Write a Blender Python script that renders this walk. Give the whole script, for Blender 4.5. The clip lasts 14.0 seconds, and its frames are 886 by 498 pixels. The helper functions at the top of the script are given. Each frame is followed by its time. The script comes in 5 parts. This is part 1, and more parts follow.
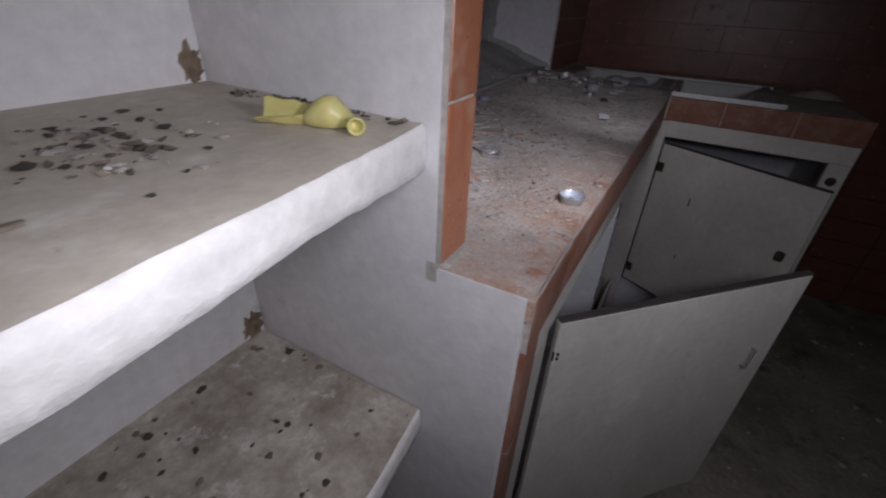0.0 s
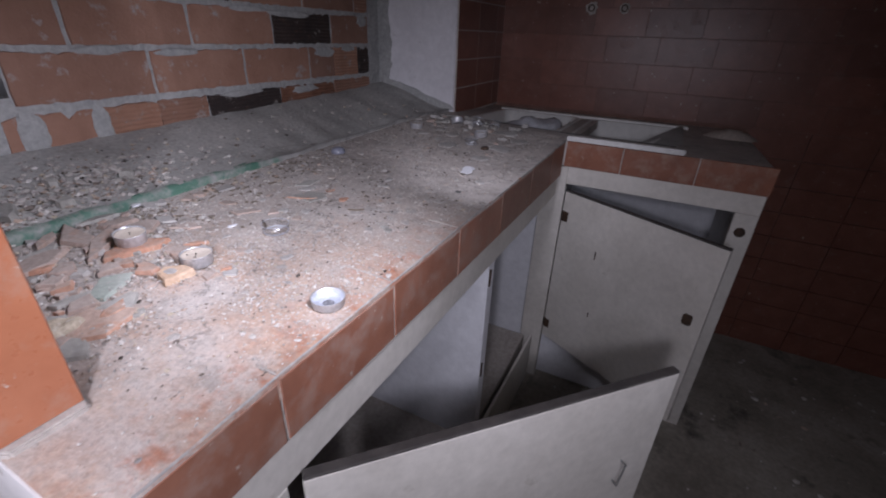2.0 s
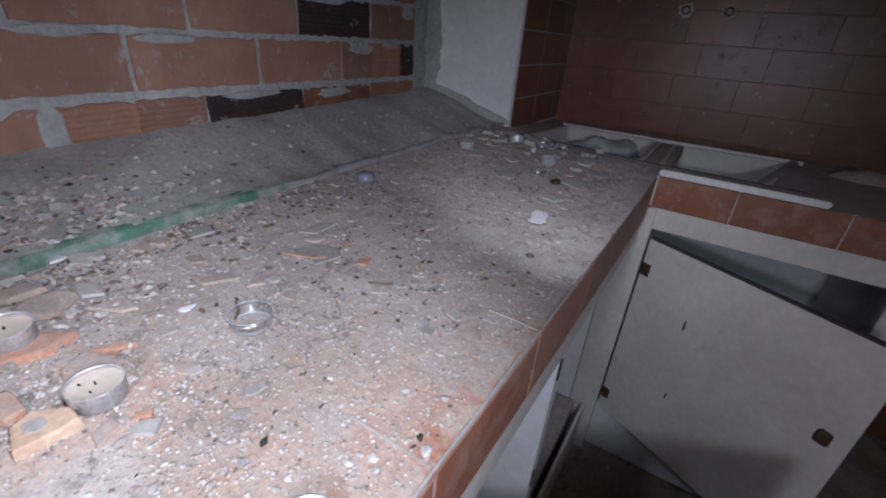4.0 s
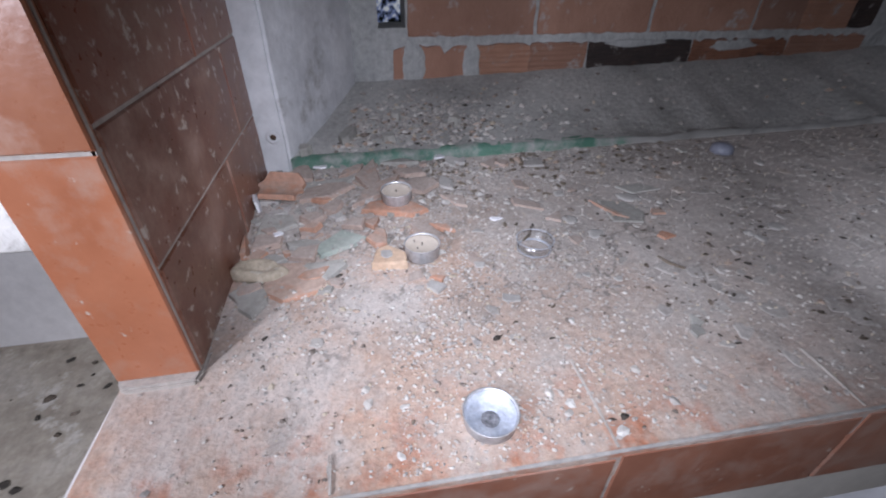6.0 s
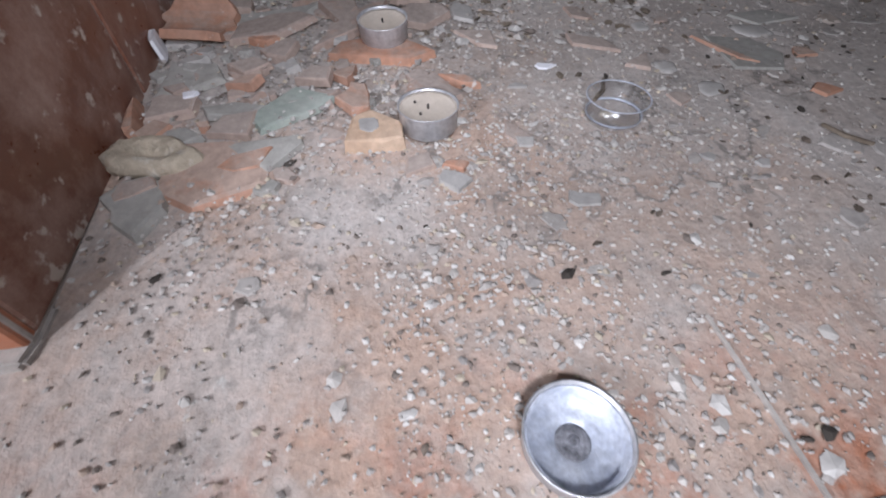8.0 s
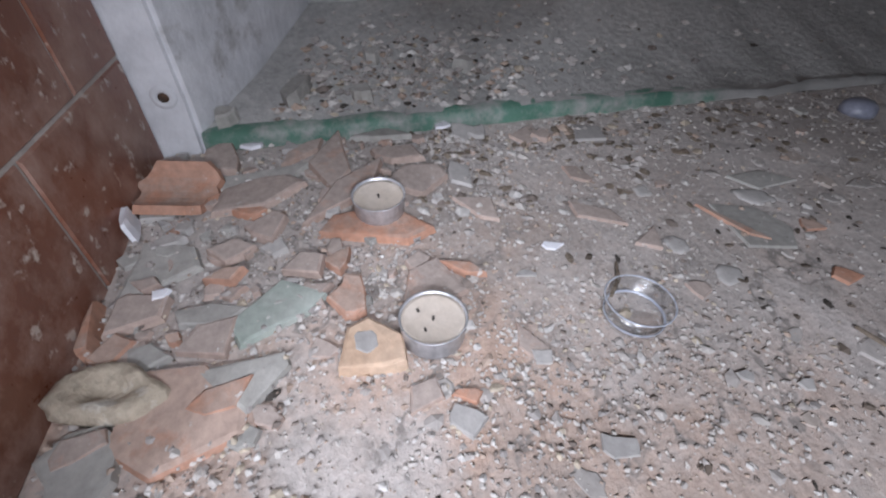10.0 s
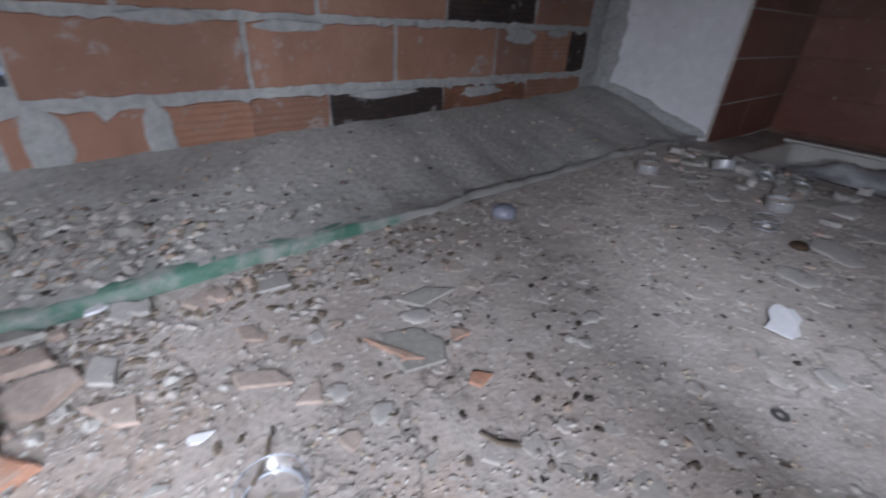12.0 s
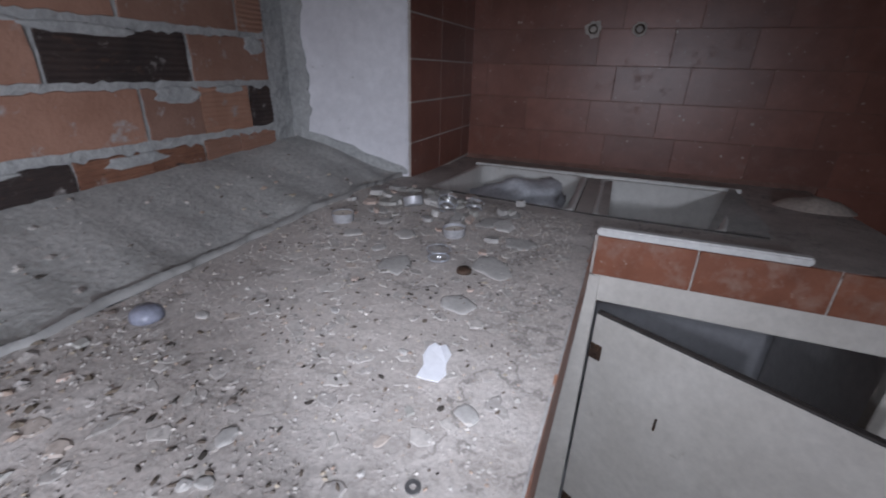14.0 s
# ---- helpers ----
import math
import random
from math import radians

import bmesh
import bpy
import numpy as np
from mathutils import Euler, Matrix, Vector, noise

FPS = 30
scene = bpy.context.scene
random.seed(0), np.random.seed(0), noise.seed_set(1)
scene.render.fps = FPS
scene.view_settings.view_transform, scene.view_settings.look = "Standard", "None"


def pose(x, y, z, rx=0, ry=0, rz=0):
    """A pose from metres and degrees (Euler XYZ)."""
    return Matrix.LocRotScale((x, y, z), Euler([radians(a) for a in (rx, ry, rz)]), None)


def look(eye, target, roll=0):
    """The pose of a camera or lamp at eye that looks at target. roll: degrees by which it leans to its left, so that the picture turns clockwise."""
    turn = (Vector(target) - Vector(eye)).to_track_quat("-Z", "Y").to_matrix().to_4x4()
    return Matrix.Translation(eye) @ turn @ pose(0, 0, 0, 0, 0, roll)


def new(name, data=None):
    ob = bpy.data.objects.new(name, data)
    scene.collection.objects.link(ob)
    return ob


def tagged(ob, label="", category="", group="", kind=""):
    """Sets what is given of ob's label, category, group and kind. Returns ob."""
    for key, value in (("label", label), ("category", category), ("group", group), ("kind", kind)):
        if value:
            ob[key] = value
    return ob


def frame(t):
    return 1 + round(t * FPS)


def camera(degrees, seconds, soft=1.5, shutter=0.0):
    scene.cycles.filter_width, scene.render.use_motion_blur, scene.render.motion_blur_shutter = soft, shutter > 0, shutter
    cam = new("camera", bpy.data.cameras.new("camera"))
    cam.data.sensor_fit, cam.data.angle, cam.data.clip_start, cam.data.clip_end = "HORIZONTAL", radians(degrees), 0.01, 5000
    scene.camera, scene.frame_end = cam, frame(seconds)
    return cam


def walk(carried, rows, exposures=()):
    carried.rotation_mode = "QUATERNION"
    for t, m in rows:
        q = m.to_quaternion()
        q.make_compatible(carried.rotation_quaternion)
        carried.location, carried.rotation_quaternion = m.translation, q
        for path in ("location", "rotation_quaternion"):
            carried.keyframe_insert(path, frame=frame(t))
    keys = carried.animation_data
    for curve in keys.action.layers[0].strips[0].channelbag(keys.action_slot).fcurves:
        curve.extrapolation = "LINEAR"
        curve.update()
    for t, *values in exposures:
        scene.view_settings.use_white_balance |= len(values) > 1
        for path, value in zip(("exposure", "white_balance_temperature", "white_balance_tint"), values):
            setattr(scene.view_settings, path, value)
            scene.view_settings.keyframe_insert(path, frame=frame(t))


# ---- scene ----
cam = camera(92.4, 14.0, soft=2.0, shutter=0.4)
PATH = [
    (0, (0.085, -0.542, 1.205), (-0.723, 0.971, 0.175), 2.7),
    (0.5, (0.117, -0.494, 1.211), (-0.574, 1.104, 0.227), 2.1),
    (1, (0.187, -0.386, 1.221), (-0.476, 1.248, 0.277), 1.9),
    (1.5, (0.262, -0.259, 1.219), (-0.43, 1.379, 0.303), 2.5),
    (2, (0.276, -0.208, 1.223), (-0.506, 1.395, 0.317), 2.1),
    (2.2, (0.263, -0.178, 1.22), (-0.537, 1.418, 0.319), 2.7),
    (4.3, (0.092, 0.028, 1.205), (-0.849, 1.54, 0.295), 5.1),
    (4.5, (0.091, 0.028, 1.205), (-0.912, 1.481, 0.266), 4.8),
    (5, (0.099, 0.047, 1.201), (-1.236, 1.133, 0.181), 3.4),
    (5.5, (0.152, 0.051, 1.206), (-1.459, 0.594, 0.152), 3.6),
    (6, (0.143, 0.047, 1.206), (-1.479, 0.353, 0.075), 0.5),
    (6.5, (0.076, 0.053, 1.15), (-1.367, 0.305, -0.212), -1.0),
    (7, (0.045, 0.058, 1.104), (-1.246, 0.284, -0.407), -0.5),
    (7.2, (0.039, 0.06, 1.097), (-1.23, 0.291, -0.432), -0.3),
    (9.3, (-0.066, 0.058, 1.117), (-1.379, 0.381, -0.357), 1.8),
    (9.5, (-0.075, 0.06, 1.126), (-1.429, 0.396, -0.307), 1.9),
    (10, (-0.089, 0.062, 1.141), (-1.531, 0.429, -0.194), 1.7),
    (10.5, (-0.088, 0.066, 1.158), (-1.607, 0.471, -0.08), 1.2),
    (11, (-0.083, 0.091, 1.169), (-1.623, 0.628, 0.012), 1.8),
    (11.5, (-0.069, 0.137, 1.179), (-1.553, 0.947, 0.11), 2.8),
    (12, (-0.058, 0.197, 1.191), (-1.396, 1.325, 0.224), 3.2),
    (12.5, (-0.038, 0.258, 1.207), (-1.183, 1.629, 0.307), 2.7),
    (13, (-0.018, 0.305, 1.212), (-0.949, 1.854, 0.355), 3.7),
    (13.5, (0.005, 0.335, 1.211), (-0.787, 1.982, 0.398), 2.8),
    (14, (0.032, 0.353, 1.216), (-0.638, 2.067, 0.433), 1.6),
]
EXPOSURES = [(0.0, -1.65, 6900, 16), (0.5, -1.31, 6900, 16), (1.5, -0.54, 6800, 21), (2.0, -0.46, 6700, 20), (4.5, -0.48, 6450, 14), (5.0, -0.6, 6450, 14), (5.5, -0.67, 6500, 15), (6.5, -0.56, 6600, 12), (7.0, -0.93, 6750, 12), (9.5, -0.81, 6700, 12), (10.5, -0.53, 6600, 11), (11.0, -0.49, 6600, 11), (12.0, -0.19, 6500, 10.0), (13.0, 0.3, 6500, 10.5), (13.5, 0.35, 6500, 10.8), (14.0, 0.46, 6500, 11.0)]
walk(cam, [(t, look(eye, target, roll)) for t, eye, target, roll in PATH], EXPOSURES)

# ---- world and light ----
world = bpy.data.worlds.new("night_room")
scene.world = world
world.use_nodes = True
world.node_tree.nodes["Background"].inputs[0].default_value = (0.55, 0.62, 0.75, 1)
world.node_tree.nodes["Background"].inputs[1].default_value = 0.015


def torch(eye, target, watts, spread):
    """A fixed, unseen cool-white lamp standing in for the one torch carried with the camera."""
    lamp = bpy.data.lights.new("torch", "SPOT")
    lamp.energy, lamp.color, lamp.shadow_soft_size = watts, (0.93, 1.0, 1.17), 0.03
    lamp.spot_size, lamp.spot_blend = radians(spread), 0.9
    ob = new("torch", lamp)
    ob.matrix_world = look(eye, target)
    return tagged(ob, "unseen fixed cool-white lamp standing in for the carried torch", "torch", "hand torches")


# Six added lamps, placed and weighted to imitate the single moving torch.
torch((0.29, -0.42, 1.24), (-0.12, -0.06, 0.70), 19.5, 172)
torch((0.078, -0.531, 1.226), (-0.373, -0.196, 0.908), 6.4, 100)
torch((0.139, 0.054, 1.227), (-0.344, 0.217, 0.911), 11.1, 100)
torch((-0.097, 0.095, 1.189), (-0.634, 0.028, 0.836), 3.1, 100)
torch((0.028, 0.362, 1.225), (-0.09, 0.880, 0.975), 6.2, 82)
# Extra fill away from the walked path, added to brighten doors and floor.
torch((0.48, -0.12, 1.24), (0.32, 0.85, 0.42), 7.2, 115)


# ---- materials ----
def nodes_of(name):
    m = bpy.data.materials.new(name)
    m.use_nodes = True
    nt = m.node_tree
    return m, nt, nt.nodes["Principled BSDF"]


def add(nt, kind):
    return nt.nodes.new(kind)


def noise_fac(nt, scale, detail=5, rough=0.6, stretch=(1, 1, 1), shift=(0, 0, 0)):
    geo = add(nt, "ShaderNodeNewGeometry")
    mp = add(nt, "ShaderNodeMapping")
    mp.inputs["Scale"].default_value = stretch
    mp.inputs["Location"].default_value = shift
    nt.links.new(geo.outputs["Position"], mp.inputs["Vector"])
    nz = add(nt, "ShaderNodeTexNoise")
    nz.inputs["Scale"].default_value, nz.inputs["Detail"].default_value, nz.inputs["Roughness"].default_value = scale, detail, rough
    nt.links.new(mp.outputs[0], nz.inputs["Vector"])
    return nz.outputs["Fac"]


def ramp(nt, fac, stops, interp="LINEAR"):
    r = add(nt, "ShaderNodeValToRGB")
    r.color_ramp.interpolation = interp
    while len(r.color_ramp.elements) < len(stops):
        r.color_ramp.elements.new(0.5)
    for e, (p, c) in zip(r.color_ramp.elements, stops):
        e.position = p
        e.color = (*c, 1) if len(c) == 3 else c
    nt.links.new(fac, r.inputs[0])
    return r.outputs["Color"]


def mask(nt, fac, lo, hi):
    m = add(nt, "ShaderNodeMapRange")
    m.inputs["From Min"].default_value, m.inputs["From Max"].default_value = lo, hi
    nt.links.new(fac, m.inputs["Value"])
    return m.outputs[0]


def mix(nt, fac, a, b, mode="MIX"):
    m = add(nt, "ShaderNodeMix")
    m.data_type, m.blend_type = "RGBA", mode
    if isinstance(fac, float):
        m.inputs["Factor"].default_value = fac
    else:
        nt.links.new(fac, m.inputs["Factor"])
    for sock, v in ((m.inputs["A"], a), (m.inputs["B"], b)):
        if isinstance(v, tuple):
            sock.default_value = (*v, 1)
        else:
            nt.links.new(v, sock)
    return m.outputs["Result"]


def math_node(nt, op, a, b):
    m = add(nt, "ShaderNodeMath")
    m.operation = op
    for sock, v in zip(m.inputs, (a, b)):
        if isinstance(v, (int, float)):
            sock.default_value = v
        else:
            nt.links.new(v, sock)
    return m.outputs[0]


def bump(nt, bsdf, heights, strength=0.6, distance=0.003):
    total = heights[0]
    for h in heights[1:]:
        total = math_node(nt, "ADD", total, h)
    b = add(nt, "ShaderNodeBump")
    b.inputs["Strength"].default_value, b.inputs["Distance"].default_value = strength, distance
    nt.links.new(total, b.inputs["Height"])
    nt.links.new(b.outputs[0], bsdf.inputs["Normal"])


def surf(name, cols, scale=6.0, fine=70.0, rough=0.75, strength=0.5, distance=0.002, metal=0.0, spots=(), vary=0.0, island=False, grain=0.25):
    """A surface in cols, cloudy at one scale and grainy at a second, with spots of (colour, scale, low, high)."""
    m, nt, bsdf = nodes_of(name)
    big = noise_fac(nt, scale, 6, 0.62)
    small = noise_fac(nt, fine, 4, 0.65, shift=(3, 1, 7))
    n = len(cols)
    col = ramp(nt, big, [(0.32 + 0.36 * i / max(n - 1, 1), c) for i, c in enumerate(cols)])
    if vary:
        src = add(nt, "ShaderNodeNewGeometry").outputs["Random Per Island"] if island else add(nt, "ShaderNodeObjectInfo").outputs["Random"]
        col = mix(nt, 1.0, col, ramp(nt, src, [(0, (1 - vary,) * 3), (1, (1 + vary * 0.6,) * 3)]), "MULTIPLY")
    for i, (c, s, lo, hi) in enumerate(spots):
        col = mix(nt, mask(nt, noise_fac(nt, s, 5, 0.65, shift=(11 + 5 * i, 3 * i, 2)), lo, hi), col, c)
    col = mix(nt, 1.0, col, ramp(nt, small, [(0.3, (1 - grain,) * 3), (0.7, (1 + grain * 0.5,) * 3)]), "MULTIPLY")
    nt.links.new(col, bsdf.inputs["Base Color"])
    bsdf.inputs["Metallic"].default_value = metal
    r = math_node(nt, "ADD", math_node(nt, "MULTIPLY", small, 0.3), rough - 0.15)
    nt.links.new(r, bsdf.inputs["Roughness"])
    bump(nt, bsdf, [small, math_node(nt, "MULTIPLY", big, 1.5)], strength, distance)
    return m


M_PLASTER = surf("white_plaster", [(0.68, 0.655, 0.65), (0.765, 0.742, 0.735)], 5, 45, 0.85, 0.45, 0.002, spots=[((0.5, 0.48, 0.46), 9, 0.66, 0.82)], grain=0.1)
M_COOL = surf("cool_white_plaster", [(0.66, 0.65, 0.675), (0.75, 0.74, 0.765)], 5, 45, 0.85, 0.45, 0.002, spots=[((0.42, 0.41, 0.40), 26, 0.66, 0.74)], grain=0.1)
M_SHELF = surf("shelf_plaster", [(0.69, 0.66, 0.63), (0.77, 0.745, 0.715)], 7, 40, 0.85, 0.7, 0.004, spots=[((0.5, 0.42, 0.33), 13, 0.64, 0.78)], grain=0.15)
M_SHELF_TOP = surf("dusty_shelf_top", [(0.50, 0.435, 0.355), (0.58, 0.515, 0.43), (0.65, 0.585, 0.50)], 7, 60, 0.9, 0.2, 0.0015,
                   spots=[((0.68, 0.64, 0.58), 16, 0.58, 0.72), ((0.33, 0.28, 0.22), 34, 0.67, 0.77)], grain=0.14)
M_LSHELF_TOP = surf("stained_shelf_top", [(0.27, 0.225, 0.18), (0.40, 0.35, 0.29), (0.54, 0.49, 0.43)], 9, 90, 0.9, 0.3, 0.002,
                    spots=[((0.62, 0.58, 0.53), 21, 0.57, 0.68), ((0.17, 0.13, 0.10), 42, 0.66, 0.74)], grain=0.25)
M_REVEAL = surf("dirty_white_plaster", [(0.50, 0.51, 0.53), (0.62, 0.625, 0.645), (0.70, 0.70, 0.715)], 7, 45, 0.85, 0.6, 0.003, spots=[((0.36, 0.35, 0.34), 14, 0.60, 0.72), ((0.28, 0.25, 0.22), 60, 0.70, 0.76)], grain=0.15)
M_CEMENT = surf("grey_cement", [(0.36, 0.365, 0.36), (0.47, 0.47, 0.46)], 9, 90, 0.92, 0.9, 0.004, grain=0.25)
M_SILL = surf("dusty_cement_sill", [(0.34, 0.335, 0.315), (0.44, 0.43, 0.41), (0.50, 0.49, 0.465)], 7, 110, 0.92, 0.8, 0.003,
              spots=[((0.20, 0.19, 0.18), 24, 0.64, 0.76)], grain=0.25)
M_FLOOR = surf("dirty_floor", [(0.19, 0.165, 0.135), (0.28, 0.25, 0.21), (0.36, 0.325, 0.28)], 4, 60, 0.9, 0.5, 0.003, spots=[((0.08, 0.07, 0.062), 7, 0.55, 0.7)])
M_PAINT = surf("cream_paint", [(0.56, 0.525, 0.475), (0.67, 0.635, 0.585)], 6, 60, 0.6, 0.25, 0.001,
               spots=[((0.40, 0.36, 0.30), 15, 0.66, 0.8), ((0.30, 0.26, 0.2), 50, 0.74, 0.8)], grain=0.1)
# Bare door edge; its near-black also paints the shade in the sink's gap.
M_EDGE_GAPSHADE = surf("bare_edge_and_gap_shade", [(0.035, 0.03, 0.028), (0.07, 0.06, 0.055)], 20, 90, 0.8)
M_INSIDE = surf("cabinet_white_wall", [(0.68, 0.68, 0.71), (0.76, 0.76, 0.79)], 5, 45, 0.85, 0.3, 0.002, spots=[((0.36, 0.34, 0.31), 12, 0.67, 0.8)], grain=0.1)
M_INFLOOR = surf("cabinet_dirt", [(0.33, 0.29, 0.26), (0.45, 0.41, 0.375)], 8, 80, 0.92, 0.5, 0.003)
M_GROUT = surf("pale_grout", [(0.40, 0.36, 0.325), (0.52, 0.475, 0.435)], 20, 120, 0.9)
M_EDGEGROUT = surf("grey_edge_grout", [(0.36, 0.34, 0.325), (0.50, 0.475, 0.45)], 20, 120, 0.85, 0.5, 0.001, spots=[((0.42, 0.20, 0.12), 16, 0.58, 0.68)])
M_WGROUT = surf("brown_grout", [(0.15, 0.078, 0.060), (0.24, 0.14, 0.11)], 14, 120, 0.9)
M_RUST = surf("rusty_iron", [(0.05, 0.035, 0.028), (0.12, 0.07, 0.045)], 60, 200, 0.75, 0.5, 0.001, metal=0.4)
M_IRON = surf("dull_steel", [(0.35, 0.35, 0.35), (0.5, 0.5, 0.5)], 60, 200, 0.45, 0.2, 0.0005, metal=0.9)
M_ALU = surf("tealight_aluminium", [(0.52, 0.52, 0.54), (0.68, 0.68, 0.70)], 60, 250, 0.42, 0.3, 0.0004, metal=0.5, spots=[((0.4, 0.38, 0.35), 70, 0.6, 0.75)])
M_WAX = surf("dusty_wax", [(0.54, 0.46, 0.38), (0.66, 0.58, 0.50)], 40, 200, 0.55, 0.4, 0.0006, spots=[((0.42, 0.33, 0.24), 60, 0.66, 0.78)], grain=0.12)
M_SCALE_GLINT = surf("pale_scale_and_glint", [(0.45, 0.49, 0.58), (0.70, 0.73, 0.80)], 90, 300, 0.5, 0.5, 0.0006, metal=0.3)
M_SOOT = surf("mottled_soot", [(0.07, 0.07, 0.08), (0.22, 0.22, 0.24), (0.42, 0.42, 0.45)], 160, 500, 0.85, 0.6, 0.001)
M_WICK = surf("burnt_wick", [(0.02, 0.018, 0.016), (0.05, 0.04, 0.035)], 80, 200, 0.9)
M_SINK = surf("white_glazed_sink", [(0.60, 0.59, 0.56), (0.70, 0.69, 0.66)], 6, 60, 0.35, 0.15, 0.001, spots=[((0.38, 0.35, 0.30), 9, 0.62, 0.8)], grain=0.1)
M_MARBLE = surf("white_marble_strip", [(0.60, 0.59, 0.57), (0.72, 0.71, 0.69)], 12, 90, 0.5, 0.2, 0.001, grain=0.15)
M_PAPER = surf("white_paper", [(0.80, 0.80, 0.84), (0.86, 0.86, 0.89)], 40, 160, 0.7, 0.2, 0.0005, grain=0.06)
M_CLOTH = surf("grey_plastic_bag", [(0.42, 0.43, 0.46), (0.56, 0.57, 0.60)], 30, 120, 0.4, 0.4, 0.001)
M_FOAM = surf("yellowed_foam", [(0.42, 0.35, 0.265), (0.58, 0.50, 0.39)], 45, 160, 0.9, 0.8, 0.003, spots=[((0.66, 0.62, 0.54), 50, 0.58, 0.68), ((0.25, 0.21, 0.16), 60, 0.66, 0.74)])


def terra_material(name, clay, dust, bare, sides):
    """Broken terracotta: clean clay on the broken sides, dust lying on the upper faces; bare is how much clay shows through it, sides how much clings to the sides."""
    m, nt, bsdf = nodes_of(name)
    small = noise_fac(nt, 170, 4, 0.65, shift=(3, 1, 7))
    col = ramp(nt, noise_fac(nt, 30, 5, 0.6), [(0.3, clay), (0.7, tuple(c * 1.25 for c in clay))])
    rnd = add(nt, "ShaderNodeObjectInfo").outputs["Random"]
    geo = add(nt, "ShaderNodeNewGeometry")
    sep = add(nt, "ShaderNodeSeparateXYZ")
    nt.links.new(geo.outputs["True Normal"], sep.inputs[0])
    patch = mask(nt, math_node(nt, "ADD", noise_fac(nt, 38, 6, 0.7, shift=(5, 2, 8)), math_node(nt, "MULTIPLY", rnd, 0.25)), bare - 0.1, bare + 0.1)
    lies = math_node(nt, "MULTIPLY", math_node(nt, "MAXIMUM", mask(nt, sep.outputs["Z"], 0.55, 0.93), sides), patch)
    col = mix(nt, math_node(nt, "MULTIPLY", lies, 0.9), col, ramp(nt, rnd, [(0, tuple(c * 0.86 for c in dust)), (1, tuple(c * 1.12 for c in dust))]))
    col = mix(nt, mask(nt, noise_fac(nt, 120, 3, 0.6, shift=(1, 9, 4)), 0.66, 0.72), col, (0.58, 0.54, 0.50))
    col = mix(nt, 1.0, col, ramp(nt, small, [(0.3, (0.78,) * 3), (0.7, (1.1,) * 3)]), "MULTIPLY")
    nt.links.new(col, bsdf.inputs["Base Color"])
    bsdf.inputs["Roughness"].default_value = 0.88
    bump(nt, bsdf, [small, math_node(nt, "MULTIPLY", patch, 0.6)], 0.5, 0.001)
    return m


M_PEACH = surf("peach_plaster", [(0.52, 0.36, 0.25), (0.62, 0.46, 0.34)], 40, 160, 0.88, 0.5, 0.001, grain=0.2)
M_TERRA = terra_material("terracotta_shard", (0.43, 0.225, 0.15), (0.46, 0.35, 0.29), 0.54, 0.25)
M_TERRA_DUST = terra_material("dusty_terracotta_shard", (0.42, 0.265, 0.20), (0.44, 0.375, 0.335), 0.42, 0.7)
M_PALESH = surf("pale_plaster_flake", [(0.40, 0.38, 0.36), (0.50, 0.475, 0.45)], 30, 140, 0.9, 0.5, 0.001, vary=0.15, grain=0.18)
M_GREYSH = surf("grey_plaster_shard", [(0.34, 0.325, 0.295), (0.43, 0.415, 0.385)], 30, 140, 0.9, 0.5, 0.001, vary=0.2, grain=0.2)
M_GREENSH = surf("pale_green_shard", [(0.33, 0.39, 0.34), (0.42, 0.44, 0.40)], 30, 140, 0.85, 0.4, 0.001, spots=[((0.09, 0.27, 0.18), 60, 0.70, 0.76)], grain=0.2)
M_LEAF = surf("dry_leaf", [(0.15, 0.115, 0.085), (0.27, 0.22, 0.17)], 60, 200, 0.85, 0.4, 0.001, vary=0.4, island=True)


def tile_material(name, dark, light, dust, dust_lo, dust_hi, rough=0.28, flecks=0.67):
    m, nt, bsdf = nodes_of(name)
    rnd = add(nt, "ShaderNodeObjectInfo").outputs["Random"]
    cloud, small = noise_fac(nt, 16, 6, 0.65), noise_fac(nt, 130, 4, 0.6, shift=(2, 5, 1))
    col = ramp(nt, cloud, [(0.3, dark), (0.7, light)])
    col = mix(nt, 1.0, col, ramp(nt, rnd, [(0, (0.82, 0.82, 0.82)), (1, (1.14, 1.1, 1.08))]), "MULTIPLY")
    dirt = mask(nt, noise_fac(nt, 22, 7, 0.7, shift=(4, 9, 3)), dust_lo, dust_hi)
    col = mix(nt, dirt, col, dust)
    col = mix(nt, mask(nt, noise_fac(nt, 75, 4, 0.6, shift=(8, 2, 6)), flecks, flecks + 0.07), col, (0.50, 0.42, 0.36))
    nt.links.new(col, bsdf.inputs["Base Color"])
    r = math_node(nt, "ADD", math_node(nt, "MULTIPLY", dirt, 0.45), math_node(nt, "ADD", math_node(nt, "MULTIPLY", small, 0.15), rough - 0.06))
    nt.links.new(r, bsdf.inputs["Roughness"])
    bump(nt, bsdf, [small, math_node(nt, "MULTIPLY", cloud, 2.0)], 0.18, 0.001)
    return m


M_TILE = tile_material("orange_brown_tile", (0.33, 0.118, 0.060), (0.42, 0.168, 0.092), (0.42, 0.27, 0.20), 0.50, 0.80)
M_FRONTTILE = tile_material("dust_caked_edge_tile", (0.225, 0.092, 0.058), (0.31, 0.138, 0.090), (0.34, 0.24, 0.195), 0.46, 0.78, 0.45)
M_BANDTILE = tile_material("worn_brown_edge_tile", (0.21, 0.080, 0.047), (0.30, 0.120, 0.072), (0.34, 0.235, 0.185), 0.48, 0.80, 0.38)
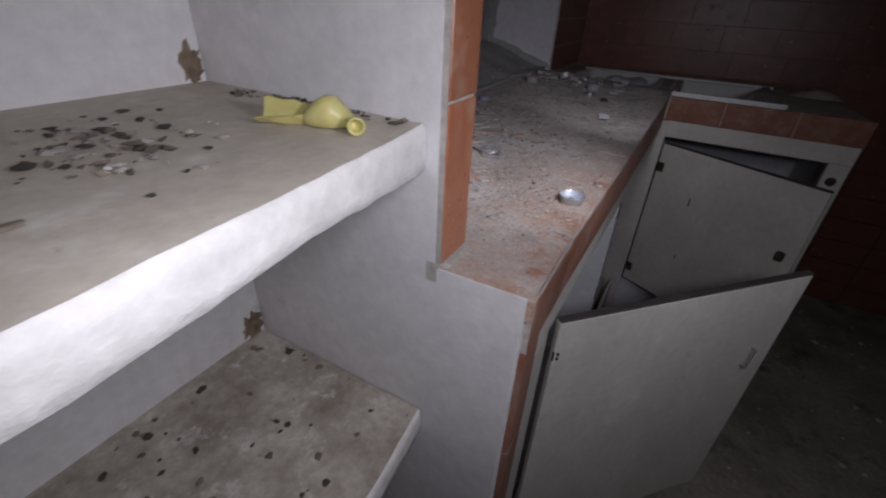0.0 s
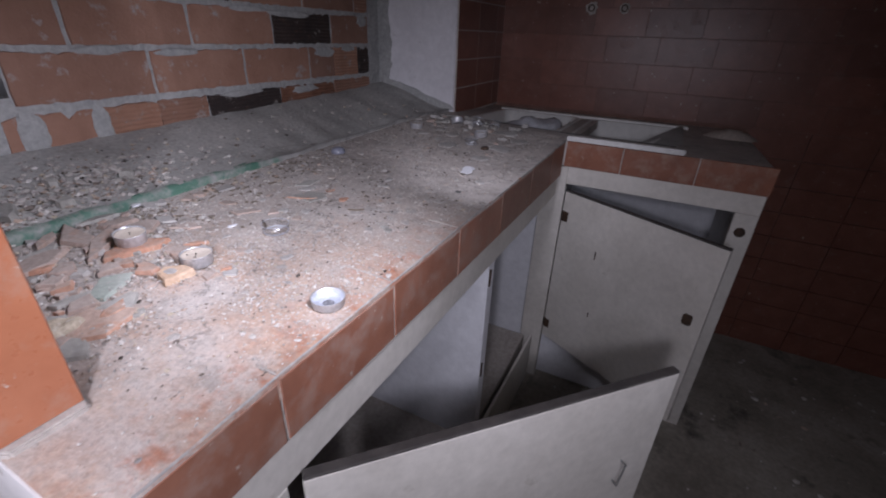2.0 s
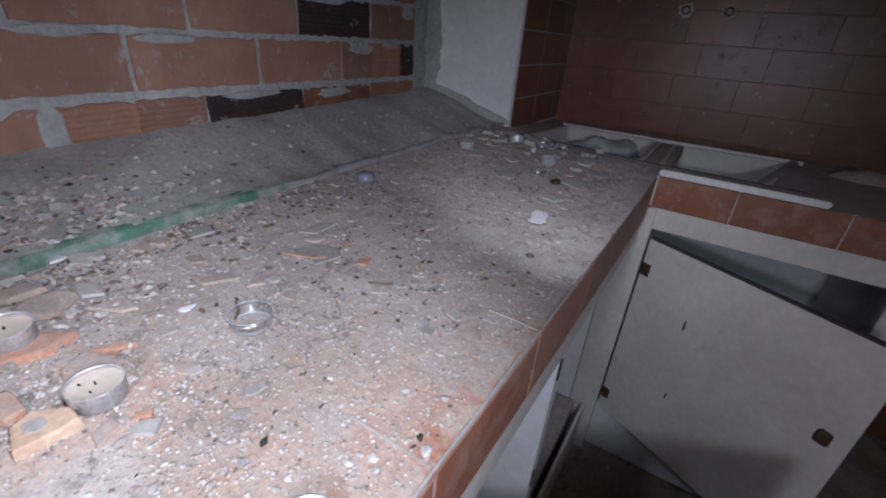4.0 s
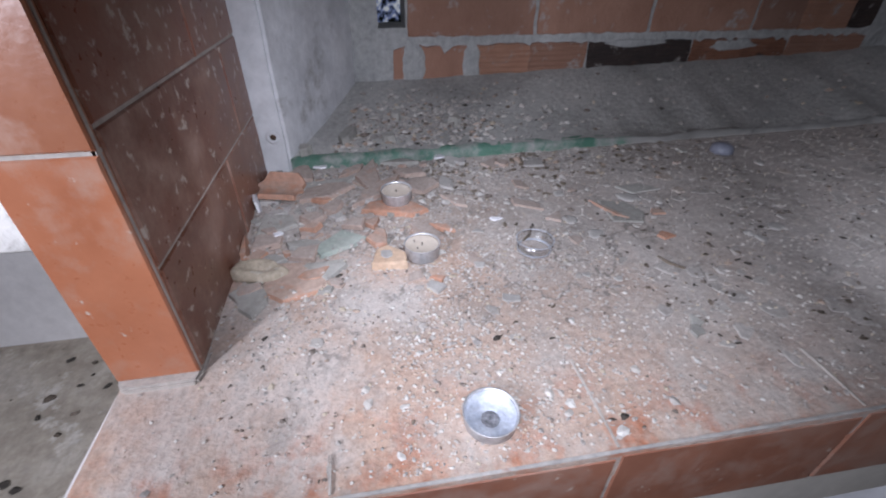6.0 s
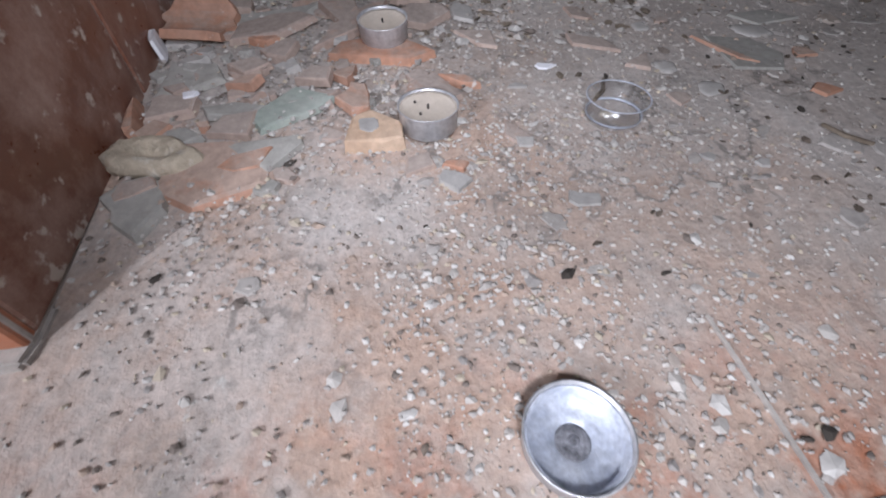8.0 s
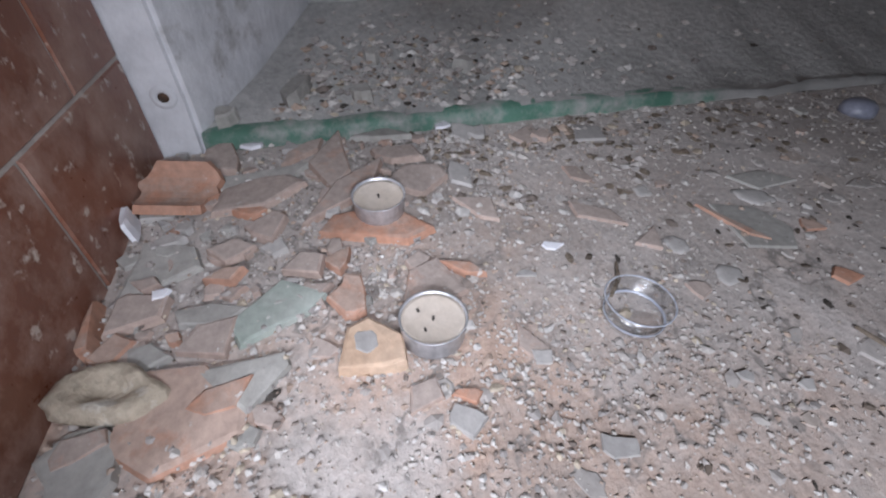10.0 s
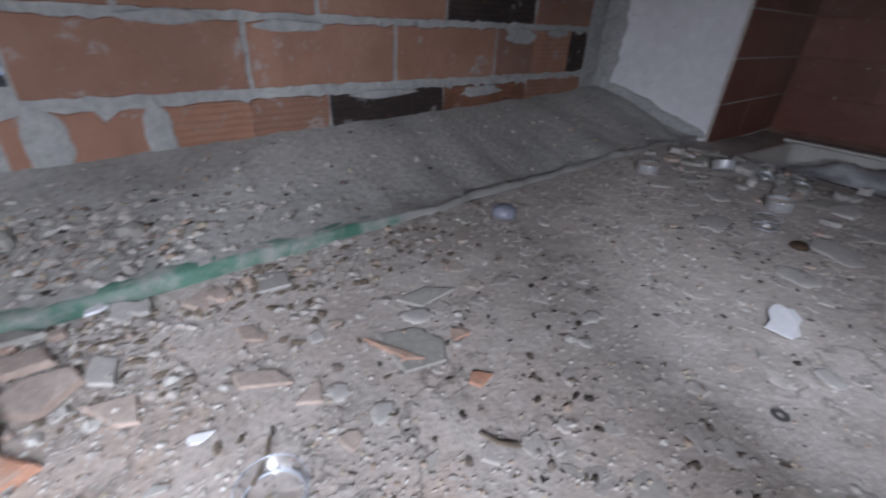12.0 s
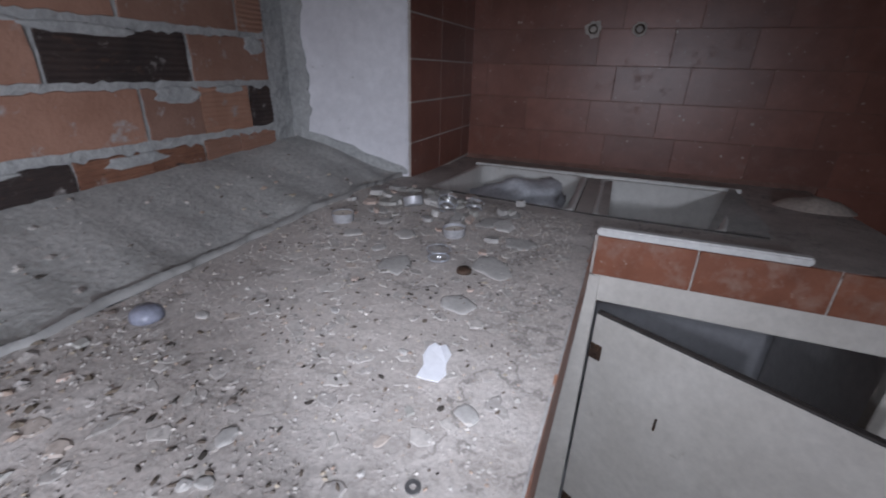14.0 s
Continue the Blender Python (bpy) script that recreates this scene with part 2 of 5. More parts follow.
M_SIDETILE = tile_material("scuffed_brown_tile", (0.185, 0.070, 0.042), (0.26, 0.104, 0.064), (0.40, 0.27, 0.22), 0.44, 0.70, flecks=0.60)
M_WALLTILE = tile_material("dark_brown_wall_tile", (0.16, 0.062, 0.044), (0.22, 0.092, 0.066), (0.25, 0.165, 0.135), 0.56, 0.98, 0.35)


def brick_material(name, dark, light, ridged, soot, pale=(0.36, 0.28, 0.245)):
    m, nt, bsdf = nodes_of(name)
    rnd = add(nt, "ShaderNodeObjectInfo").outputs["Random"]
    cloud, small = noise_fac(nt, 13, 6, 0.6), noise_fac(nt, 150, 4, 0.65)
    col = ramp(nt, cloud, [(0.3, dark), (0.7, light)])
    col = mix(nt, 1.0, col, ramp(nt, rnd, [(0, (0.80, 0.80, 0.82)), (1, (1.15, 1.12, 1.1))]), "MULTIPLY")
    if ridged:
        col = mix(nt, mask(nt, noise_fac(nt, 9, 6, 0.7, (1, 4, 16), (3, 3, 3)), 0.63, 0.72), col, pale)
    col = mix(nt, math_node(nt, "MULTIPLY", mask(nt, noise_fac(nt, 7, 3, 0.5, (1, 2.2, 0.3), (9, 4, 1)), 0.56, 0.64), 0.45), col, dark)
    if soot:
        col = mix(nt, mask(nt, noise_fac(nt, 30, 5, 0.65, (1, 1, 2.5), (5, 1, 1)), 0.6, 0.7), col, soot)
    col = mix(nt, mask(nt, noise_fac(nt, 26, 7, 0.72, shift=(1, 7, 4)), 0.58, 0.70), col, (0.40, 0.37, 0.35))
    nt.links.new(col, bsdf.inputs["Base Color"])
    bsdf.inputs["Roughness"].default_value = 0.85
    hs = [small, cloud]
    if ridged:
        geo = add(nt, "ShaderNodeNewGeometry")
        wave = add(nt, "ShaderNodeTexWave")
        wave.bands_direction = "Z"
        wave.inputs["Scale"].default_value, wave.inputs["Distortion"].default_value = 34.0, 1.5
        nt.links.new(geo.outputs["Position"], wave.inputs["Vector"])
        hs.append(math_node(nt, "MULTIPLY", wave.outputs["Fac"], 2.2))
    bump(nt, bsdf, hs, 0.6, 0.003)
    return m


M_BRICK = brick_material("clay_brick", (0.27, 0.142, 0.098), (0.365, 0.208, 0.15), False, None)
M_BRICK_R = brick_material("ridged_clay_brick", (0.34, 0.175, 0.115), (0.44, 0.245, 0.17), True, None)
M_BRICK_B = brick_material("sooted_ridged_brick", (0.035, 0.026, 0.024), (0.075, 0.05, 0.042), True, (0.10, 0.055, 0.04), (0.15, 0.115, 0.10))
M_BRICK_M = brick_material("half_sooted_brick", (0.15, 0.065, 0.04), (0.32, 0.15, 0.09), True, (0.045, 0.03, 0.027))


def worktop_material():
    """Tiled top under dust, plaster crumbs and dirt; the tile shows where the dust is rubbed off by the front edge."""
    m, nt, bsdf = nodes_of("dusty_tiled_worktop")
    big, mid, small = noise_fac(nt, 5, 6, 0.65), noise_fac(nt, 38, 6, 0.7, shift=(2, 2, 2)), noise_fac(nt, 190, 5, 0.7)
    col = ramp(nt, big, [(0.3, (0.39, 0.35, 0.32)), (0.5, (0.485, 0.435, 0.40)), (0.7, (0.56, 0.50, 0.46))])
    geo = add(nt, "ShaderNodeNewGeometry")
    sep = add(nt, "ShaderNodeSeparateXYZ")
    nt.links.new(geo.outputs["Position"], sep.inputs[0])
    edge = mask(nt, sep.outputs["X"], -0.20, 0.01)
    along = mask(nt, sep.outputs["Y"], 0.52, 0.22)
    pink = math_node(nt, "MULTIPLY", math_node(nt, "MULTIPLY", edge, along), mask(nt, mid, 0.3, 0.6))
    col = mix(nt, math_node(nt, "MULTIPLY", pink, 0.55), col, (0.48, 0.31, 0.22))
    bare = math_node(nt, "MULTIPLY", math_node(nt, "MULTIPLY", mask(nt, sep.outputs["X"], -0.09, 0.005), along), mask(nt, noise_fac(nt, 26, 6, 0.7, shift=(7, 3, 1)), 0.48, 0.66))
    warm = math_node(nt, "MULTIPLY", math_node(nt, "MULTIPLY", mask(nt, sep.outputs["X"], -0.42, -0.22), mask(nt, sep.outputs["Y"], 0.50, 0.10)), mask(nt, noise_fac(nt, 12, 6, 0.7, shift=(1, 8, 2)), 0.38, 0.62))
    col = mix(nt, math_node(nt, "MULTIPLY", warm, 0.72), col, (0.53, 0.345, 0.25))
    pale = mask(nt, noise_fac(nt, 9, 7, 0.68, shift=(5, 2, 9)), 0.50, 0.62)
    col = mix(nt, math_node(nt, "MULTIPLY", pale, 0.6), col, (0.60, 0.55, 0.515))
    line = math_node(nt, "ABSOLUTE", math_node(nt, "SUBTRACT", noise_fac(nt, 8, 6, 0.6, shift=(6, 6, 1)), 0.5), 0)
    crack = math_node(nt, "MULTIPLY", mask(nt, line, 0.016, 0.004), mask(nt, noise_fac(nt, 6, 4, 0.6, shift=(2, 9, 4)), 0.46, 0.56))
    col = mix(nt, math_node(nt, "MULTIPLY", crack, 0.8), col, (0.25, 0.225, 0.205))
    col = mix(nt, math_node(nt, "MULTIPLY", mask(nt, noise_fac(nt, 17, 6, 0.7, shift=(3, 4, 8)), 0.56, 0.66), 0.55), col, (0.31, 0.28, 0.255))
    col = mix(nt, bare, col, (0.46, 0.165, 0.085))
    col = mix(nt, mask(nt, mid, 0.62, 0.74), col, (0.33, 0.305, 0.285))
    col = mix(nt, mask(nt, noise_fac(nt, 70, 5, 0.7, shift=(9, 1, 5)), 0.64, 0.72), col, (0.58, 0.55, 0.51))
    col = mix(nt, 1.0, col, ramp(nt, small, [(0.3, (0.74, 0.74, 0.74)), (0.7, (1.12, 1.12, 1.12))]), "MULTIPLY")
    nt.links.new(col, bsdf.inputs["Base Color"])
    rg = add(nt, "ShaderNodeMapRange")
    rg.inputs["To Min"].default_value, rg.inputs["To Max"].default_value = 0.92, 0.35
    nt.links.new(bare, rg.inputs["Value"])
    nt.links.new(rg.outputs[0], bsdf.inputs["Roughness"])
    bump(nt, bsdf, [small, math_node(nt, "MULTIPLY", mid, 1.4)], 0.5, 0.002)
    return m


M_TOP = worktop_material()


def green_material():
    m, nt, bsdf = nodes_of("worn_green_paint")
    geo = add(nt, "ShaderNodeNewGeometry")
    sep = add(nt, "ShaderNodeSeparateXYZ")
    nt.links.new(geo.outputs["Position"], sep.inputs[0])
    wear = math_node(nt, "ADD", noise_fac(nt, 30, 6, 0.7), mask(nt, sep.outputs["Y"], 0.38, 1.1))
    col = mix(nt, mask(nt, wear, 0.42, 0.66), ramp(nt, noise_fac(nt, 14, 4, 0.6), [(0.3, (0.05, 0.125, 0.092)), (0.7, (0.085, 0.195, 0.14))]), (0.31, 0.30, 0.285))
    nt.links.new(col, bsdf.inputs["Base Color"])
    bsdf.inputs["Roughness"].default_value = 0.6
    bump(nt, bsdf, [noise_fac(nt, 120, 4, 0.6)], 0.5, 0.002)
    return m


M_GREEN = green_material()


def crumbs_material(name, stops):
    m, nt, bsdf = nodes_of(name)
    rnd = add(nt, "ShaderNodeNewGeometry").outputs["Random Per Island"]
    col = ramp(nt, rnd, stops, "CONSTANT")
    col = mix(nt, 1.0, col, ramp(nt, noise_fac(nt, 160, 4, 0.6), [(0.3, (0.72,) * 3), (0.7, (1.12,) * 3)]), "MULTIPLY")
    nt.links.new(col, bsdf.inputs["Base Color"])
    bsdf.inputs["Roughness"].default_value = 0.9
    return m


M_CRUMBS = crumbs_material("plaster_and_tile_crumbs", [(0, (0.46, 0.42, 0.39)), (0.32, (0.56, 0.52, 0.48)), (0.56, (0.64, 0.61, 0.575)), (0.70, (0.36, 0.33, 0.31)),
                                                        (0.78, (0.47, 0.36, 0.29)), (0.87, (0.22, 0.18, 0.155)), (0.93, (0.54, 0.46, 0.36))])
M_FLAKE = crumbs_material("caked_dust", [(0, (0.44, 0.405, 0.375)), (0.25, (0.48, 0.44, 0.41)), (0.5, (0.41, 0.375, 0.35)), (0.65, (0.52, 0.48, 0.445)), (0.82, (0.47, 0.40, 0.35)), (0.93, (0.37, 0.34, 0.315))])
M_DARKBITS = crumbs_material("dark_bits", [(0, (0.06, 0.05, 0.042)), (0.4, (0.115, 0.09, 0.07)), (0.7, (0.19, 0.15, 0.12))])


def clear_material(name, tint, rough):
    """Thin clear plastic: seen through, with a sheen."""
    m, nt, bsdf = nodes_of(name)
    nt.nodes.remove(bsdf)
    clear, gloss, both = add(nt, "ShaderNodeBsdfTransparent"), add(nt, "ShaderNodeBsdfGlossy"), add(nt, "ShaderNodeMixShader")
    clear.inputs[0].default_value = (*tint, 1)
    gloss.inputs["Roughness"].default_value = rough
    both.inputs[0].default_value = 0.11
    nt.links.new(clear.outputs[0], both.inputs[1])
    nt.links.new(gloss.outputs[0], both.inputs[2])
    nt.links.new(both.outputs[0], nt.nodes["Material Output"].inputs[0])
    return m


M_CLEAR = clear_material("clear_plastic", (0.96, 0.965, 0.97), 0.24)
M_BLUE = surf("bluish_plastic", [(0.19, 0.20, 0.25), (0.27, 0.28, 0.34)], 40, 160, 0.4, 0.2, 0.0005)


def balloon_material():
    m, nt, bsdf = nodes_of("yellow_latex")
    col = ramp(nt, noise_fac(nt, 25, 4, 0.6), [(0.3, (0.52, 0.46, 0.16)), (0.7, (0.66, 0.60, 0.27))])
    nt.links.new(col, bsdf.inputs["Base Color"])
    bsdf.inputs["Roughness"].default_value = 0.35
    bsdf.inputs["Subsurface Weight"].default_value = 0.15
    bsdf.inputs["Subsurface Radius"].default_value = (0.01, 0.006, 0.002)
    bump(nt, bsdf, [noise_fac(nt, 150, 3, 0.6)], 0.2, 0.0006)
    return m


M_BALLOON = balloon_material()


def glow_material():
    m, nt, bsdf = nodes_of("daylight_outside")
    nt.nodes.remove(bsdf)
    em = add(nt, "ShaderNodeEmission")
    n = noise_fac(nt, 26, 3, 0.6)
    col = ramp(nt, n, [(0.47, (0.01, 0.012, 0.012)), (0.54, (0.25, 0.33, 0.62)), (0.61, (0.85, 0.92, 1.0))])
    nt.links.new(col, em.inputs[0])
    em.inputs[1].default_value = 0.55
    nt.links.new(em.outputs[0], nt.nodes["Material Output"].inputs[0])
    return m


M_OUTSIDE = glow_material()


# ---- builders ----
def thing(name, label, category, group="", kind="", at=None):
    ob = new(name)
    ob.empty_display_size = 0.05
    if at is not None:
        ob.matrix_world = at
    return tagged(ob, label, category, group, kind)


def finish(name, bm, material, smooth=False):
    me = bpy.data.meshes.new(name)
    bmesh.ops.recalc_face_normals(bm, faces=bm.faces)
    bm.to_mesh(me)
    bm.free()
    if smooth:
        me.shade_smooth()
    me.materials.append(material)
    return me


def part(name, bm, material, parent=None, label="", smooth=False, at=None):
    ob = new(name, finish(name, bm, material, smooth))
    if parent is not None:
        ob.parent = parent
    if at is not None:
        ob.matrix_local = at
    return tagged(ob, label)


def solid(name, bm, material, label, category, kind="", group="", smooth=False, at=None):
    return tagged(part(name, bm, material, None, "", smooth, at), label, category, group, kind)


def box(x0, x1, y0, y1, z0, z1, bevel=0.0, segments=1, bm=None):
    own = bm is None
    bm = bm or bmesh.new()
    r = bmesh.ops.create_cube(bm, size=1.0)
    for v in r["verts"]:
        v.co = Vector(((x0 + x1) / 2 + v.co.x * (x1 - x0), (y0 + y1) / 2 + v.co.y * (y1 - y0), (z0 + z1) / 2 + v.co.z * (z1 - z0)))
    if bevel and own:
        bmesh.ops.bevel(bm, geom=bm.edges[:], offset=bevel, segments=segments, affect="EDGES", profile=0.5)
    return bm


def slab(poly, z0, z1, bevel=0.0):
    """An upright block over the corners poly, (x, y) in order."""
    bm = bmesh.new()
    f = bm.faces.new([bm.verts.new((x, y, z0)) for x, y in poly])
    r = bmesh.ops.extrude_face_region(bm, geom=[f])
    for v in r["geom"]:
        if isinstance(v, bmesh.types.BMVert):
            v.co.z = z1
    if bevel:
        bmesh.ops.bevel(bm, geom=bm.edges[:], offset=bevel, segments=2, affect="EDGES")
    return bm


def lathe(profile, n=28, closed=False):
    """Spins (radius, z) points about z."""
    bm = bmesh.new()
    rings = [[bm.verts.new((r * math.cos(2 * math.pi * i / n), r * math.sin(2 * math.pi * i / n), z)) for i in range(n)] if r > 1e-6 else [bm.verts.new((0, 0, z))] for r, z in profile]
    pairs = list(zip(rings, rings[1:])) + ([(rings[-1], rings[0])] if closed else [])
    for a, b in pairs:
        for i in range(n):
            j = (i + 1) % n
            q = [a[i % len(a)], a[j % len(a)], b[j % len(b)], b[i % len(b)]]
            q = [v for k, v in enumerate(q) if v not in q[:k]]
            if len(q) > 2:
                bm.faces.new(q)
    return bm


def wob(x, y, z, scale=1.0):
    return noise.noise(Vector((x * scale, y * scale, z * scale)))


def top_z(x, y):
    """The worktop's height: it climbs a little towards the wall and the far end."""
    if y <= 1.14:
        return 0.92 - 0.045 * min(x, 0.0) + 0.018 * y
    k = (y - 1.14) / 0.69
    return 0.9405 - 0.045 * min(x, 0.0) * (1 - k) - 0.02 * k


def front_x(y):
    """The counter's front edge drifts out towards the far end."""
    return 0.022 * max(y, 0.0)


def sill_front(y):
    ragged = min(max((y - 0.40) / 0.2, 0), 1)
    return -0.484 + 0.006 * wob(y, 0.3, 0, 9) + 0.004 * wob(y, 2.3, 0, 40) + ragged * (0.011 * wob(y, 5.1, 0, 17) + 0.006 * wob(y, 9.4, 0, 60))


def sill_z(x, y):
    front = top_z(-0.484, y) + 0.016 - 0.004 * min(max(y / 0.7, 0), 1)
    front -= 0.013 * min(max((y - 0.40) / 0.2, 0), 1) * min(max(0.75 + 1.3 * wob(y, 3.3, 1, 11), 0), 1)
    front += 0.004 * min(max((y - 0.85) / 0.3, 0), 1)
    back = 1.008 + 0.030 * max(y, 0)
    k = min(max((-0.484 - x) / 0.236, 0), 1)
    return front + (back - front) * k ** 1.3


def rough(bm, amount, keep):
    """Roughens the faces of a block that keep(co) lets move."""
    bmesh.ops.subdivide_edges(bm, edges=[e for e in bm.edges if e.calc_length() > 0.15], cuts=24, use_grid_fill=True)
    bmesh.ops.triangulate(bm, faces=[f for f in bm.faces if len(f.verts) > 4])
    for v in bm.verts:
        if keep(v.co):
            v.co += Vector((wob(v.co.x, v.co.y, v.co.z, 14), wob(v.co.y, v.co.z, v.co.x, 14), 0)) * amount
    return bm


FLAKE = ((1.12, -0.3), (1.0, 0.45), (0.86, 0.85), (0.6, 1.0), (0.3, 1.05))


def lump_bm(w, l, h, seed, dent, profile=((1.0, 0.0), (1.04, 0.35), (0.96, 0.8), (0.78, 1.0), (0.5, 0.9), (0.25, 0.8))):
    """A soft crumbling lump with an uneven outline and a dented top."""
    bm, rings, n = bmesh.new(), [], 26
    for k, (q, z) in enumerate(profile):
        z -= dent * max(0, 0.6 - q)
        ring = []
        for i in range(n):
            a = 2 * math.pi * i / n
            r = q * (1 + 0.34 * wob(math.cos(a), math.sin(a), seed, 1.7) + 0.10 * wob(math.cos(a), math.sin(a), seed + k * 0.2, 5))
            ring.append(bm.verts.new((0.5 * w * r * math.cos(a), 0.5 * l * r * math.sin(a), h * z * (1 + 0.18 * wob(r * math.cos(a), r * math.sin(a), seed, 3)))))
        rings.append(ring)
    for p, q in zip(rings, rings[1:]):
        for i in range(n):
            j = (i + 1) % n
            bm.faces.new([p[i], p[j], q[j], q[i]])
    bm.faces.new(rings[-1])
    bm.faces.new(rings[0][::-1])
    return bm


# ---- setting ----
XW, XB, YF = -0.484, -0.72, 1.83      # window wall's face, brickwork's face, far wall's face
solid("floor", box(-0.9, 3.2, -2.4, 2.0, -0.12, 0.0), M_FLOOR, "dark dirty concrete floor strewn with dust", "floor", "structure")
solid("ceiling", box(-0.9, 3.2, -2.4, 2.0, 2.6, 2.72), M_PLASTER, "plain white plaster ceiling", "ceiling", "structure")
solid("wall_far", box(-0.9, 3.2, YF + 0.008, 2.0, 0.0, 2.6), M_WGROUT, "kitchen wall clad in dark brown tiles", "wall", "structure")
solid("wall_right", box(3.08, 3.2, -2.4, YF + 0.006, 0.0, 2.6), M_PLASTER, "plain plaster wall of the dark room", "wall", "structure")
solid("wall_near", box(-0.9, 3.07, -2.4, -2.28, 0.0, 2.6), M_PLASTER, "plain plaster wall of the dark room", "wall", "structure")
solid("wall_window_below", box(-0.86, XW - 0.004, -0.16, 1.83, 0.0, 0.93), M_INSIDE, "rough white wall under the bricked-up window", "wall", "structure")
solid("wall_window_near", rough(slab([(XW, -0.166), (XW, -0.067), (XB, 0.038), (-0.86, 0.038), (-0.86, -0.166)], 0.9305, 2.2, 0.004), 0.0035, lambda c: c.x > -0.75 and c.y > -0.12), M_REVEAL, "dirty white plastered splayed window jamb", "wall", "structure")
solid("wall_window_far", slab([(-0.465, 1.355), (-0.465, 1.836), (-0.86, 1.836), (-0.86, 1.24), (XB + 0.02, 1.24)], 0.9305, 2.2, 0.003), M_COOL, "white plastered splayed window reveal with flaking edge", "wall", "structure")
solid("wall_window_head", box(-0.86, XW, -0.166, 1.83, 2.202, 2.598), M_PLASTER, "plain white wall over the window", "wall", "structure")
solid("wall_alcove", box(-0.62, -0.4903, -2.27, -0.163, 0.0, 2.598), M_PLASTER, "white plastered back wall of the shelf alcove", "wall", "structure")
solid("wall_alcove_side", box(-0.49, -0.12, -1.32, -1.20, 0.0, 2.598), M_PLASTER, "white plastered side wall of the shelf alcove", "wall", "structure")


# thin partition between the alcove and the worktop: full depth below, stepped back above
partition = thing("wall_partition", "thin white plastered partition with tiled end", "wall", kind="structure")


def partition_body():
    prof = [(-0.49, 0.0), (-0.008, 0.0), (-0.008, 0.905), (-0.02, 0.905), (-0.124, 0.905), (-0.124, 2.598), (-0.49, 2.598)]
    bm = bmesh.new()
    f = bm.faces.new([bm.verts.new((x, -0.166, z)) for x, z in prof])
    r = bmesh.ops.extrude_face_region(bm, geom=[f])
    for v in r["geom"]:
        if isinstance(v, bmesh.types.BMVert):
            v.co.y = -0.110
    bmesh.ops.bevel(bm, geom=[e for e in bm.edges if abs(e.verts[0].co.y + 0.166) < 1e-4 and abs(e.verts[1].co.y + 0.166) < 1e-4], offset=0.002, segments=2, affect="EDGES")
    return bm


part("body", partition_body(), M_PLASTER, partition)


# worktop over both legs of the counter, with two holes for the basins
BASINS = ((-0.36, -0.04), (0.02, 0.34))
BY0, BY1 = 1.28, 1.68


def worktop():
    bm, s, got = bmesh.new(), 0.02, {}

    def v(i, j):
        if (i, j) not in got:
            x, y = i * s, j * s
            z = top_z(x, y) + 0.0012 * wob(x, y, 0, 14) + 0.0006 * wob(x, y, 3, 45)
            shift = front_x(min(y, 1.14)) * min(max(1 + x / 0.1, 0), 1) * min(max((0.2 - x) / 0.2, 0), 1)
            got[i, j] = bm.verts.new((min(max(x, -0.478), 0.0 if y < 1.13 else 0.57) + shift + (0.0012 if i == 0 and y < 1.13 else 0), max(y, -0.1640), z))
        return got[i, j]
    for i in range(-24, 29):
        for j in range(-9, 92):
            x, y = (i + 0.5) * s, (j + 0.5) * s
            if x > 0 and y < 1.14 or x > 0.57:
                continue
            if BY0 < y < BY1 and any(a < x < b for a, b in BASINS):
                continue
            bm.faces.new([v(i, j), v(i + 1, j), v(i + 1, j + 1), v(i, j + 1)])
    r = bmesh.ops.extrude_face_region(bm, geom=bm.faces[:])
    down = [g for g in bm.verts if g not in set(r["geom"])]
    for g in down:
        g.co.z -= 0.03
    return bm


counter = thing("kitchen_counter", "built-in tiled kitchen counter buried in dust and rubble", "counter")
part("worktop", worktop(), M_TOP, counter, "dust-covered tiled worktop", smooth=False)

# cabinet frame under the worktop
FR = M_PAINT
part("rail", slab([(-0.03, -0.094), (-0.004, -0.094), (0.020, 1.13), (-0.006, 1.13)], 0.765, 0.832, 0.002), FR, counter, "cream painted wooden rail")
part("stile", box(-0.03, -0.004, -0.094, -0.008, 0.0, 0.763, 0.002), FR, counter, "cream painted door stile")
part("divider", box(-0.46, 0.005, 0.588, 0.625, 0.0, 0.763, 0.002), M_INSIDE, counter, "white plastered divider")
part("corner_stile", box(-0.03, 0.048, 1.137, 1.165, 0.0, 0.86, 0.002), FR, counter, "cream painted corner stile")
part("base", box(-0.475, -0.012, -0.106, 1.13, 0.0, 0.19, 0.004), M_INFLOOR, counter, "dirt-covered cabinet base")
part("plinth", slab([(-0.011, -0.094), (-0.002, -0.094), (0.020, 1.12), (0.011, 1.12)], 0.0, 0.203, 0.002), FR, counter, "pale plinth edge")
part("inner_wall", box(-0.475, -0.032, 1.14, 1.17, 0.0, 0.90, 0.002), M_INSIDE, counter, "white plastered inner wall")
part("sink_rail", box(0.036, 0.572, 1.141, 1.167, 0.806, 0.866, 0.002), FR, counter, "cream painted wooden rail")
part("sink_stile", box(0.514, 0.572, 1.141, 1.169, 0.0, 0.8055, 0.002), FR, counter, "cream painted door stile")
part("end_panel", box(0.545, 0.573, 1.172, YF, 0.0, 0.90, 0.003), M_PLASTER, counter, "white plastered end panel")
part("sink_base", box(-0.03, 0.544, 1.175, YF, 0.0, 0.19, 0.003), M_INSIDE, counter, "dusty pale cabinet base")
part("back_panel", box(-0.011, 0.543, 1.655, 1.667, 0.192, 0.77), M_INSIDE, counter, "white plastered back")
part("side_panel", box(-0.030, -0.012, 1.176, 1.667, 0.192, 0.77), M_INSIDE, counter, "white plastered inner side")
